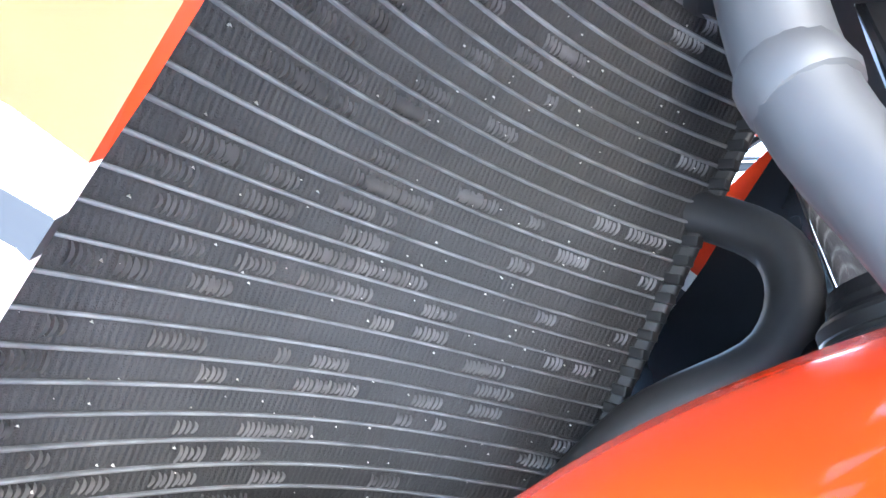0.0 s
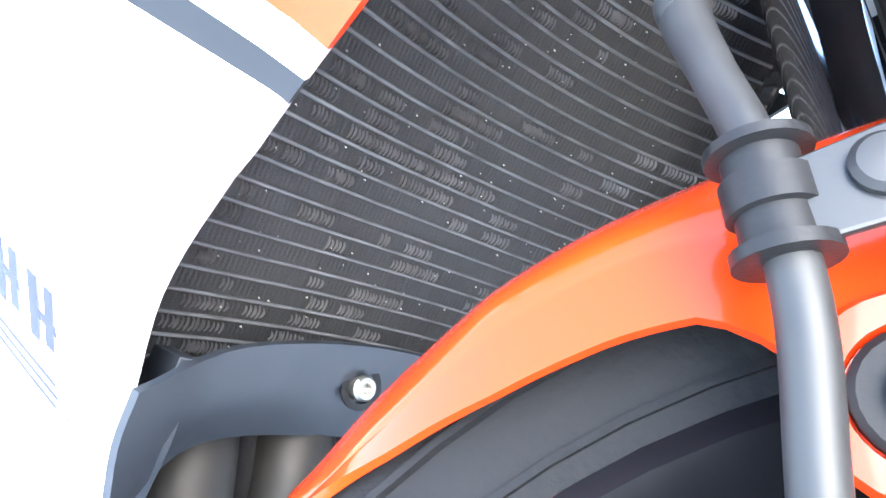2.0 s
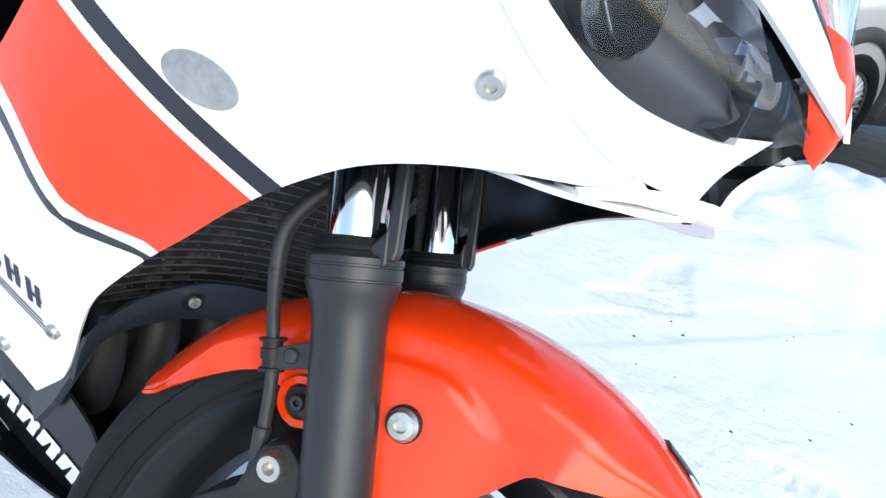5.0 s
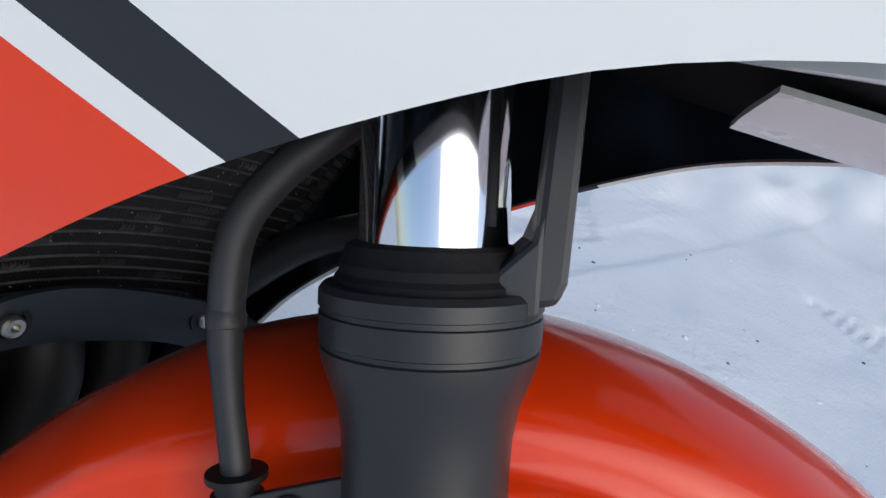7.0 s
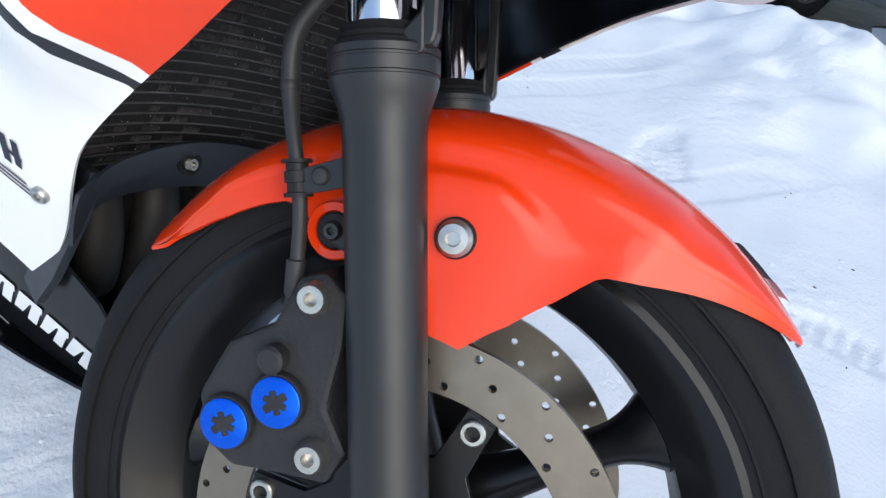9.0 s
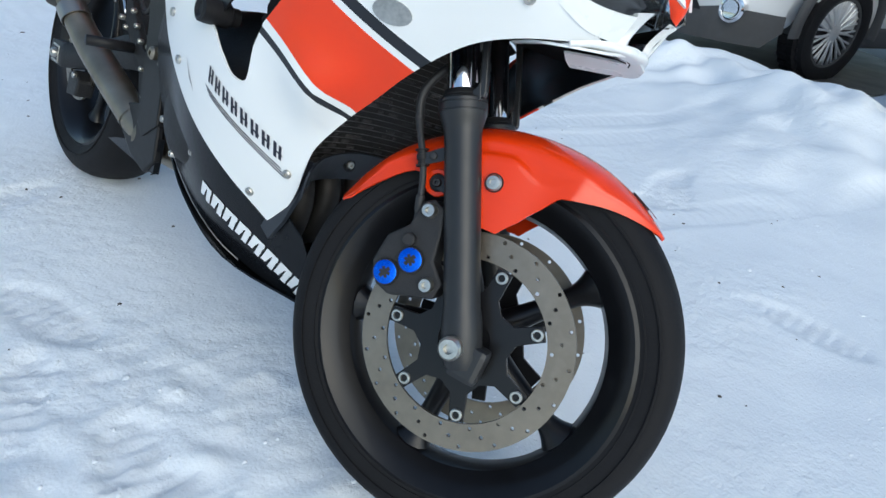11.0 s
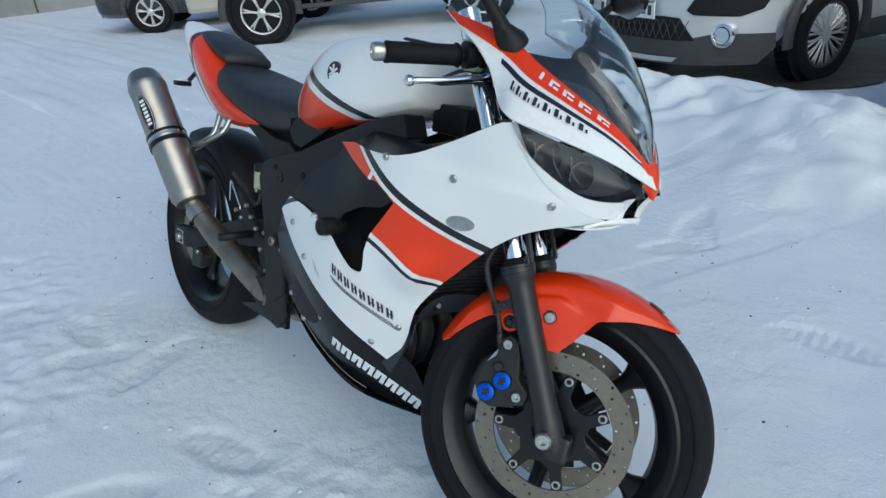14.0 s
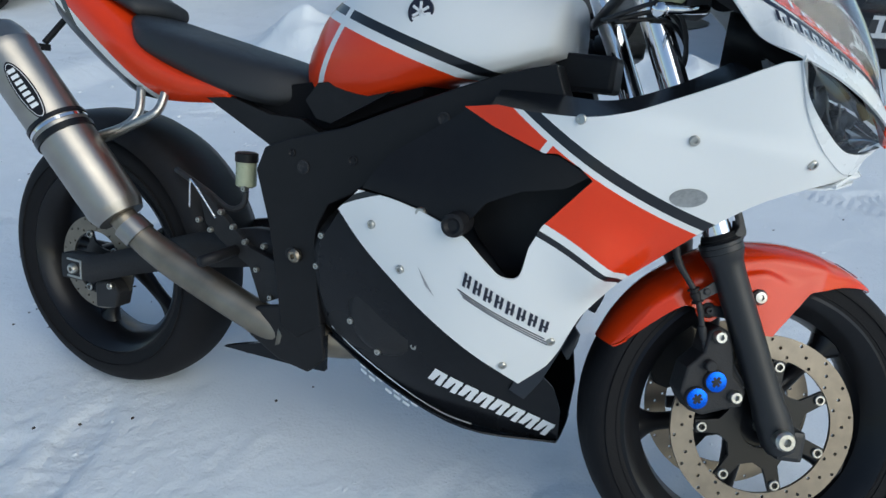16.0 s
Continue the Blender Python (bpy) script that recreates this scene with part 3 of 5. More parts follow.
for s in (-1, 1):
    fl = skin_panel("side_fairing", FLANK, m_flank, bike, "white side fairing with red and black bands", side=s, step=.011)
    skin_panel("inner_liner", [(x - (.006 if s < 0 else .001), z + (.006 if s < 0 else .001)) for x, z in ARCH] + [(1.40, .75), (1.3, .78), (1.15, .74), (1.1, .6), (1.03, .45), (.98, .36)], m_black, fl, "glossy black inner liner", off=-.0065, side=s, thick=.002, step=.010)
    for x, z in ((1.092, .762), (1.238, .751), (1.391, .735), (1.082, .404), (.781, .558), (.84, .495), (1.01, .345)):
        y = s * (skin(x, z) + .001)
        e = .004
        nrm = Vector((skin(x - e, z) - skin(x + e, z), 2 * e, skin(x, z - e) - skin(x, z + e)))
        bolt((x, y, z), (nrm.x, s * nrm.y, nrm.z), .0072, fl, depth=.004, name="fairing_bolt")
    # oval badge
    skin_panel("badge", [(1.245 + .024 * math.cos(a) + .004 * math.sin(a), .672 + .014 * math.sin(a)) for a in np.linspace(0, 2 * math.pi, 24, endpoint=False)], m_bolt, fl, "oval silver badge", off=.001, side=s, thick=.0015)
    # blocks of lettering and the three lines under it
    for i in range(8):
        t = i / 8
        x0, z0 = .951 + .132 * t, .5155 - .076 * t
        for k, (dx, dz, w, hh) in enumerate(((.001, 0, .0045, .024), (.0085, -.004, .004, .022))):
            skin_panel("lettering", [(x0 + dx, z0 + dz), (x0 + dx + w, z0 + dz - w * .57), (x0 + dx + w - .004, z0 + dz - w * .57 - hh), (x0 + dx - .004, z0 + dz - hh)], m_letter_b, fl, off=.0012, side=s, thick=0, step=.03)
        skin_panel("lettering", [(x0 + .001, z0 - .010 - .002 * (i % 3)), (x0 + .011, z0 - .016 - .002 * (i % 3)), (x0 + .011, z0 - .020 - .002 * (i % 3)), (x0 + .001, z0 - .014 - .002 * (i % 3))], m_letter_b, fl, off=.0012, side=s, thick=0, step=.03)
    for k in range(3):
        a = np.array([(.941 + .004 * k, .485 - .006 * k), (1.073 + .002 * k, .4095 - .006 * k)])
        skin_panel("pinstripe", [tuple(a[0]), tuple(a[1]), (a[1][0], a[1][1] - .0022), (a[0][0], a[0][1] - .0022)], m_letter_b, fl, off=.0012, side=s, thick=0, step=.02)
    # shade of a hollow crease, painted as a flat grey patch on the panel
    skin_panel("crease_shade", [(.872, .508), (.884, .490), (.902, .462), (.886, .478)], m_crease_shade, fl, off=.001, side=s, thick=0, step=.02)

    # belly pan
    belly = skin_panel("belly_pan", [(.663, .497), (.709, .566)] + arc((.761, .521), (.83, .468), (.912, .404), (.975, .352), (1.034, .302)) + [(1.066, .33), (1.090, .30), (1.105, .25), (1.105, .180)] + arc((1.04, .180), (.971, .192), (.881, .222), (.764, .262), (.671, .305)) + [(.655, .40)], m_black, bike, "glossy black belly pan with white lettering", side=s, off=-.006, step=.016)
    for i in range(8):
        t = i / 8
        x0, z0 = .899 + .205 * t, .3165 - .103 * t
        w, hh = .021, .030 - .002 * t
        tilt = .016
        skin_panel("lettering", [(x0, z0), (x0 + w, z0 - w * .5), (x0 + w - .003, z0 - w * .5 - .009), (x0 + .007, z0 - .0125), (x0 - tilt + .009, z0 - hh), (x0 - tilt, z0 - hh + .003)], m_letter_w, belly, off=-.0045, side=s, thick=0, step=.03)
        skin_panel("lettering", [(x0 + w, z0 - w * .5), (x0 + w - tilt, z0 - w * .5 - hh), (x0 + w - tilt - .009, z0 - w * .5 - hh + .004), (x0 + w - .009, z0 - w * .5 + .003)], m_letter_w, belly, off=-.0045, side=s, thick=0, step=.03)
    plate("belly_tail", [(0.424, 0.225), (0.47, 0.242), (0.58, 0.275), (0.661, 0.306), (0.664, 0.235), (0.581, 0.229)], s * .150, s * .138, m_black, belly, bevel=.003)
    pin = arc((.672, .331), (.72, .30), (.80, .262), (.90, .212), (.955, .196))
    skin_panel("pinstripe", pin + [(x, z - .0035) for x, z in pin[::-1]], m_letter_w, belly, off=-.0045, side=s, thick=0, step=.03)
    for k in range(2):
        for i in range(7):
            x0, z0 = .735 + .018 * i, .270 - .0085 * i - .014 * k
            if (i + k) % 4 < 3:
                skin_panel("lettering", [(x0, z0), (x0 + .013, z0 - .006), (x0 + .011, z0 - .013), (x0 - .002, z0 - .007)], m_letter_w, belly, off=-.0045, side=s, thick=0, step=.03)
belly_floor = grid_mesh("belly_floor", loft_grid([[(x, -w, z), (x, -w * .5, z - d), (x, 0, z - d * 1.2), (x, w * .5, z - d), (x, w, z)] for x, w, z, d in ((.66, .135, .31, .02), (.80, .15, .25, .03), (.95, .135, .20, .03), (1.105, .06, .182, .008))]), m_black, bike, "glossy black underside")
thicken(belly_floor, .003)

# black air-duct panel in the slot
for s in (-1, 1):
    duct = skin_panel("air_duct", [(.752, .612), (.79, .672), (.85, .715), (.912, .757), (.962, .736), (1.047, .708), (1.067, .709), (1.115, .686), (1.085, .665), (1.02, .65), (.97, .625), (.945, .59), (.925, .581), (.863, .599), (.809, .608)], m_frame, bike, "satin black air duct", off=-.006, side=s, step=.014,
                      width=lambda x, z: skin(x, z) - .03 * max(0, min(1, (z - .63) / .1)) * max(0, min(1, (1.0 - x) / .2)))
    plate("duct_wall", [(.91, .60), (.96, .64), (1.12, .69), (1.07, .59), (1.04, .50), (.99, .50), (.94, .55)], s * .15, s * .14, m_plastic, duct)
    # crash protector
    turned("crash_bobbin", (.931, s * .20, .588), (0, s, 0), [(0, .014), (.012, .014), (.016, .019), (.05, .019), (.058, .018), (.06, .013), (.056, .008)], m_plastic, bike, "black nylon crash protector", seg=24)
    bolt((.866, s * .225, .592), (0, s, 0), .0095, duct, depth=.008)

# nose: cowl from the screen edge down to the headlamp
SCREEN_EDGE = [(1.105, .150, 1.030), (1.229, .118, .995), (1.300, .108, .955), (1.36, .088, .919), (1.433, .050, .872), (1.479, .004, .818)]
COWL_LOW = [(1.245, .165, .945), (1.288, .185, .89), (1.340, .207, .866), (1.395, .155, .846), (1.452, .078, .818), (1.502, .008, .783)]


def between(a, b, t):
    return [tuple(np.array(p) * (1 - t) + np.array(q) * t) for p, q in zip(a, b)]


CHEEK_LOW = [(x, skin(x, z) + .001, z) for x, z in ((1.344, .868), (1.362, .808), (1.396, .758), (1.432, .728))] + [(1.452, .050, .724), (1.464, .016, .725)]
for s in (-1, 1):
    flip = lambda row: [(x, s * y, z) for x, y, z in row]
    mid = [(x, y + .006, z + .004) for x, y, z in between(SCREEN_EDGE, COWL_LOW, .55)]
    cowl_rows = [flip(SCREEN_EDGE), flip(between(SCREEN_EDGE, mid, .5)), flip(mid), flip(COWL_LOW)]
    g = loft_grid(cowl_rows, 6, 6)
    cowl = grid_mesh("nose_cowl", g, m_white, bike, "white nose cowl with a red band along the screen")
    thicken(cowl, .003, 0, 0)
    lift = np.array((.0012, s * .0012, .0014))
    grid_mesh("red_band", g[:8] + lift, m_red, cowl, "red band along the screen")
    grid_mesh("black_pinstripe", g[9:12, 6:] + lift, m_letter_b, cowl)
    # lettering blocks on the red band and under it
    fine = loft_grid(cowl_rows, 24, 6)
    for i in range(5):
        j = 50 + 9 * i
        for r0, r1, c0, c1 in ((2, 6, 0, 3), (2, 4, 0, 7), (4, 6, 3, 7)) if i != 0 else ((2, 6, 2, 5),):
            grid_mesh("lettering", fine[r0:r1, j + c0:j + c1] + 2 * lift, m_letter_w, cowl)
    for i in range(8):
        j = 38 + 6 * i
        for r0, r1, c0, c1 in ((12, 15, 0, 3), (12, 13, 0, 5), (13, 15, 3, 5)):
            grid_mesh("lettering", fine[r0:r1, j + c0:j + c1] + 2 * lift, m_letter_b, cowl)
    # headlamp: bowl, lens, reflectors
    HL_LOW = [(1.343, .208, .860), (1.362, .186, .820), (1.392, .148, .785), (1.428, .098, .757), (1.462, .052, .755), (1.482, .02, .766)]
    HL_TOP = [(1.345, .208, .863), (1.362, .189, .858), (1.395, .153, .843), (1.432, .10, .824), (1.468, .054, .802), (1.492, .02, .778)]
    bulge = [(x + .006, y + .008, z) for x, y, z in between(HL_TOP, HL_LOW, .5)]
    lens_g = loft_grid([flip(HL_TOP), flip(bulge), flip(HL_LOW)], 6, 6)
    lamp = grid_mesh("headlamp", lens_g - np.array((.045, s * .03, 0)), m_bowl, bike, "dark swept headlamp behind a clear lens")
    lens = grid_mesh("lens", lens_g, m_lens, lamp, "clear lens")
    lens.visible_shadow = False
    for px, py, pz, rr in ((1.372, .145, .812, .026), (1.41, .098, .79, .024)):
        turned("reflector", (px, s * py, pz), (.85, s * .35, .05), [(-.03, .008), (-.01, rr * .8), (.008, rr), (.009, rr * .93), (-.008, rr * .7), (-.02, .006)], m_dull, lamp, seg=24)
    for k in range(3):
        tube("reflector_blade", [(1.365 + .02 * k, s * (.172 - .024 * k), .835 - .008 * k), (1.371 + .02 * k, s * (.168 - .024 * k), .815 - .01 * k), (1.383 + .02 * k, s * (.156 - .024 * k), .79 - .008 * k)], .0018, m_dull, lamp)
    # cheek between lamp and lip, and the air inlet
    cheek = loft_grid([flip(HL_LOW), flip(CHEEK_LOW)], 6, 3)
    thicken(grid_mesh("cheek", cheek[:, :27], m_white, bike, "white cheek below the headlamp"), .003, 0, 0)
    inlet = grid_mesh("air_inlet", loft_grid([flip([(1.440, .080, .748), (1.462, .05, .754), (1.480, .02, .764)]), flip([(1.40, .07, .735), (1.41, .05, .735), (1.42, .02, .735)]), flip([(1.444, .07, .724), (1.454, .05, .724), (1.464, .02, .726)])], 4, 4), m_plastic, bike, "black air inlet")
beak = grid_mesh("nose_lip", loft_grid([[(1.43, -.088, .709), (1.450, -.055, .722), (1.466, -.02, .727), (1.468, 0, .727), (1.466, .02, .727), (1.450, .055, .722), (1.43, .088, .709)],
                                        [(1.43, -.086, .705), (1.448, -.058, .715), (1.468, -.022, .720), (1.470, 0, .720), (1.468, .022, .720), (1.448, .058, .715), (1.43, .086, .705)],
                                        [(1.41, -.075, .704), (1.428, -.05, .710), (1.445, -.02, .714), (1.448, 0, .714), (1.445, .02, .714), (1.428, .05, .710), (1.41, .075, .704)]], 5, 4), m_white, bike, "white lip under the nose")
thicken(beak, .004, 0, 0)
grid_mesh("nose_bridge", loft_grid([[(1.472, -.034, .824), (1.481, -.018, .824), (1.484, 0, .824), (1.481, .018, .824), (1.472, .034, .824)], [(1.478, -.034, .806), (1.490, -.017, .806), (1.494, 0, .806), (1.490, .017, .806), (1.478, .034, .806)], [(1.486, -.022, .787), (1.496, -.012, .784), (1.500, 0, .783), (1.496, .012, .784), (1.486, .022, .787)], [(1.490, -.007, .770), (1.495, -.004, .766), (1.497, 0, .764), (1.495, .004, .766), (1.490, .007, .770)]], 4, 4), m_red, bike, "red nose tip")
for s in (-1, 1):
    grid_mesh("inlet_post", loft_grid([[(1.452, s * .044, .724), (1.463, s * .032, .726), (1.460, s * .018, .726)], [(1.456, s * .036, .742), (1.468, s * .028, .744), (1.462, s * .022, .744)], [(1.468, s * .046, .760), (1.482, s * .034, .766), (1.478, s * .020, .768)]], 4, 4), m_white, bike, "white inlet post")
# dark wing-shaped tray under the nose
tray = grid_mesh("nose_tray", loft_grid([[(1.15, -.11, .70), (1.17, -.05, .72), (1.17, .05, .72), (1.15, .11, .70)], [(1.28, -.12, .695), (1.30, -.05, .71), (1.30, .05, .71), (1.28, .12, .695)], [(1.38, -.10, .705), (1.40, -.04, .715), (1.40, .04, .715), (1.38, .10, .705)], [(1.435, -.05, .718), (1.45, -.02, .714), (1.45, .02, .714), (1.435, .05, .710)]], 5, 5), m_inner, bike, "black tray under the nose")
thicken(tray, .003, 0, 0)

for s in (-1, 1):
    low = [[(1.338, s * .070, .689), (1.386, s * .090, .697), (1.428, s * .086, .703), (1.458, s * .048, .711)], [(1.342, s * .050, .694), (1.388, s * .066, .701), (1.430, s * .062, .707), (1.461, s * .034, .714)], [(1.350, s * .026, .703), (1.390, s * .036, .709), (1.432, s * .036, .713), (1.464, s * .014, .718)]]
    thicken(grid_mesh("under_lip", loft_grid(low, 5, 4), m_white, bike, "pale lip below the nose"), .003, 0, 0)

# windscreen
SCREEN_TOP = [(1.112, 0, 1.118), (1.205, 0, 1.108), (1.292, 0, 1.072), (1.382, 0, 1.0), (1.447, 0, .905), (1.482, 0, .824)]
edge = SCREEN_EDGE
rows = []
for k, (x, y, z) in enumerate(edge):
    xt, _, zt = SCREEN_TOP[k]
    rows.append([(x, -y, z), (x * .45 + xt * .55, -y * .86, z * .45 + zt * .55), (x * .12 + xt * .88, -y * .48, z * .12 + zt * .88), (xt, 0, zt), (x * .12 + xt * .88, y * .48, z * .12 + zt * .88), (x * .45 + xt * .55, y * .86, z * .45 + zt * .55), (x, y, z)])
screen = grid_mesh("windscreen", loft_grid(rows, 5, 6), m_screen, bike, "clear acrylic windscreen")
thicken(screen, .003, 0, 0)
rim_pts = [tuple(p) for p in spline(rows[0], 4)]
tube("screen_rim", rim_pts, .0022, m_screen, screen, seg=8, n=1)
for k in (1, 3, 4):
    for s in (-1, 1):
        x, y, z = edge[k]
        bolt((x, s * (y + .006), z - .01), (.4, s * .6, .6), .005, screen, m_plastic, .003, "screen_screw")
# instruments and black inner cowl seen through the screen
inner = [[(x - .012, -y * .93, z - .012), (x - .02, -y * .5, z - .018), (x - .02, y * .5, z - .018), (x - .012, y * .93, z - .012)] for x, y, z in SCREEN_EDGE[1:]]
thicken(grid_mesh("inner_cowl", loft_grid(inner, 5, 5), m_inner, bike, "matt black inner cowl under the screen"), .002, 0, 0)
dash = hull_body("dashboard", [(1.25, [(.05, .86), (.09, .89), (.08, .925), (0, .94)]), (1.31, [(.05, .84), (.085, .87), (.075, .915), (0, .93)]), (1.38, [(.02, .82), (.04, .84), (.035, .87), (0, .88)])], m_plastic, bike, "black instrument binnacle")

# mirrors
for s in (-1, 1):
    arm = tube("mirror", [(1.235, s * .125, .99), (1.225, s * .15, 1.025), (1.205, s * .195, 1.075), (1.20, s * .235, 1.105)], [.018, .012, .009, .008], m_plastic, bike, "black mirror on a slim arm")
    turned("mirror_foot", (1.24, s * .118, .985), (-.1, s * .5, .6), [(-.008, .03), (.006, .028), (.02, .018), (.03, .012)], m_plastic, arm, seg=20)
    sh = hull_body("mirror_shell", [(-.035, [(.035, -.02), (.05, .0), (.045, .025), (0, .03)]), (-.01, [(.06, -.034), (.08, 0), (.07, .036), (0, .042)]), (.03, [(.03, -.018), (.045, 0), (.036, .02), (0, .024)])], m_black, arm)
    sh.matrix_basis = pose(1.205, s * .285, 1.125, 0, 0, s * 15)

# tank
tank = hull_body("fuel_tank", [(.548, [(.055, .735), (.075, .765), (.078, .80), (.05, .845), (0, .85)]), (.60, [(.09, .735), (.118, .775), (.118, .83), (.08, .90), (0, .912)]), (.70, [(.125, .755), (.158, .80), (.155, .87), (.105, .95), (0, .967)]),
                               (.82, [(.145, .79), (.178, .83), (.170, .90), (.115, .965), (0, .985)]), (.93, [(.145, .815), (.166, .84), (.155, .90), (.105, .955), (0, .972)]), (1.02, [(.11, .85), (.125, .868), (.115, .905), (.08, .938), (0, .948)])], m_tank, bike, "white tank with red flanks and black band")
for s in (-1, 1):
    rnd = turned("round_badge", (.809, s * .1715, .893), (0, s, .12), [(-.004, .022), (.0012, .022), (.002, .021), (.002, .018), (.0012, .0175), (.0012, 0)], m_letter_b, tank, "round dark badge", seg=28, closed=False)
    for a in range(3):
        box("badge_spoke", (.809 - .002, s * .1715 + s * .002 - .001, .893 - .015), (.809 + .002, s * .1715 + s * .002 + .001, .893 + .015), m_letter_w, rnd, 0, turn=Matrix.Rotation(a * math.pi / 3, 4, "Y"))
    skin_panel("knee_pad", [(.575, .735), (.60, .768), (.66, .778), (.76, .775), (.70, .74), (.63, .70), (.60, .705)], m_plastic, bike, "matt black cover below the tank", side=s, width=lambda x, z: .125, step=.02, thick=.008)
turned("fuel_cap", (.88, 0, .972), (.1, 0, 1), [(0, .04), (.008, .04), (.012, .034), (.012, 0)], m_engine, tank, seg=28, closed=False)

# seat, tail, pillion pad
hull_body("rider_seat", [(.565, [(.03, .74), (.045, .75), (.04, .768), (0, .772)]), (.50, [(.085, .715), (.105, .735), (.085, .782), (0, .795)]), (.40, [(.12, .728), (.138, .752), (.11, .80), (0, .815)]), (.28, [(.125, .76), (.142, .785), (.12, .825), (0, .832)]), (.18, [(.115, .79), (.13, .81), (.11, .845), (0, .848)]), (.115, [(.07, .82), (.085, .84), (.07, .862), (0, .866)])], m_seat, bike, "black vinyl rider seat")
tail = hull_body("tail_unit", [(.40, [(.10, .715), (.122, .728), (.11, .745), (0, .75)]), (.27, [(.10, .70), (.128, .725), (.125, .765), (0, .78)]), (.13, [(.085, .705), (.122, .745), (.118, .82), (0, .845)]), (.0, [(.06, .765), (.105, .80), (.10, .885), (0, .915)]), (-.12, [(.045, .85), (.085, .872), (.078, .932), (0, .950)]), (-.21, [(.03, .915), (.06, .925), (.055, .962), (0, .972)]), (-.262, [(.02, .955), (.035, .960), (.03, .975), (0, .980)])], m_tail, bike, "red and white tail unit")
hull_body("pillion_pad", [(.115, [(.05, .855), (.075, .868), (.065, .89), (0, .898)]), (.02, [(.05, .89), (.078, .902), (.068, .926), (0, .935)]), (-.09, [(.04, .925), (.055, .935), (.048, .95), (0, .957)])], m_seat, bike, "black pillion pad")
hanger = tube("number_hanger", [(-.15, 0, .872), (-.175, -.03, .82), (-.185, -.055, .785)], .007, m_plastic, bike, "black plate hanger")
box("hanger_plate", (-.20, -.10, .768), (-.17, -.05, .783), m_plastic, hanger, .003)
plate("seat_base", [(.36, .70), (.52, .662), (.62, .69), (.79, .765), (.79, .81), (.55, .765), (.42, .74)], -.09, .09, m_inner, bike, "matt black tray between seat and frame", bevel=.004)

# frame, subframe cover, swingarm
for s in (-1, 1):
    spar = plate("frame_spar", [(.497, .60), (.515, .645), (.56, .665)] + arc((.68, .70), (.78, .745), (.90, .795), (.97, .82), (1.03, .835)) + [(1.05, .79), (1.0, .772)] + arc((.93, .757), (.85, .715), (.79, .672), (.745, .62), (.70, .585)) + arc((.655, .56), (.632, .50), (.64, .42), (.655, .33)) + [(.60, .29), (.565, .31), (.55, .40), (.53, .50)], s * .158, s * .10, m_frame, bike, "satin black aluminium frame spar", bevel=.01)
    for x, z, r in ((.60, .62, .013), (.575, .642, .007), (.70, .645, .009), (.86, .735, .011), (.585, .455, .014)):
        turned("frame_boss", (x, s * .155, z), (0, s, 0), [(0, r), (.005, r), (.006, r * .8), (.004, r * .5)], m_engine if r > .01 else m_plastic, spar, seg=20)
    sub = plate("subframe_cover", [(.50, .64), (.30, .735), (.34, .742), (.42, .718), (.49, .70), (.56, .70), (.63, .665), (.56, .66)], s * .115, s * .07, m_plastic, bike, "matt black subframe cover", bevel=.008)
    arm = grid_mesh("swingarm", np.array([[(x, s * (.09 + dy + .04 * (x < .1)), z + dz) for dy, dz in ((.018, .0), (.016, h), (-.016, h), (-.018, 0), (-.016, -h), (.016, -h))] for x, z, h in ((.60, .44, .035), (.45, .43, .04), (.30, .395, .038), (.15, .345, .033), (.05, .31, .03), (-.04, .303, .028))]), m_engine, bike, "dark swingarm", closed=True, caps=True)
    adj = box("chain_adjuster", (-.022, s * .143 - .004, .283), (.022, s * .143 + .004, .323), m_rim, arm, .003)
    for lo, hi in (((-.022, s * .147 - .002, .281), (.022, s * .147 + .002, .286)), ((-.022, s * .147 - .002, .32), (.022, s * .147 + .002, .325)), ((.018, s * .147 - .002, .281), (.023, s * .147 + .002, .325))):
        box("adjuster_edge", lo, hi, m_bolt, arm, .001)
    bolt((0, s * .148, .303), (0, s, 0), .012, arm, depth=.01, name="axle_nut")
turned("swingarm_pivot", (.595, -.16, .455), (0, -1, 0), [(0, .013), (.008, .013), (.012, .009), (.012, .005), (.006, .005)], m_burnt, bike, "swingarm pivot bolt", seg=18)

# rear wheel
rw = wheel("rear_wheel", RA, .312, .090, .223, .072, radians(-110), "black five-spoked cast rear wheel")
brake_disc(RA, -.085, .11, .075, rw, 36, 5, .068, -1)
plate("rear_calliper", [(.03, .21), (.09, .22), (.10, .26), (.075, .285), (.03, .27)], -.075, -.12, m_engine, bike, "black rear brake calliper", bevel=.006)
for x, z in ((.035, .285), (.08, .272)):
    bolt((x, -.122, z), (0, -1, 0), .008, rw)
hug = grid_mesh("rear_hugger", np.array([[tuple(RA + Vector((math.cos(radians(a)) * r, y, math.sin(radians(a)) * r))) for y, r in ((-.095, .30), (-.085, .335), (-.05, .35), (0, .354), (.05, .35), (.085, .335), (.095, .30))] for a in range(10, 106, 5)]), m_plastic, bike, "black rear tyre hugger")
thicken(hug, .004, 0, 0)

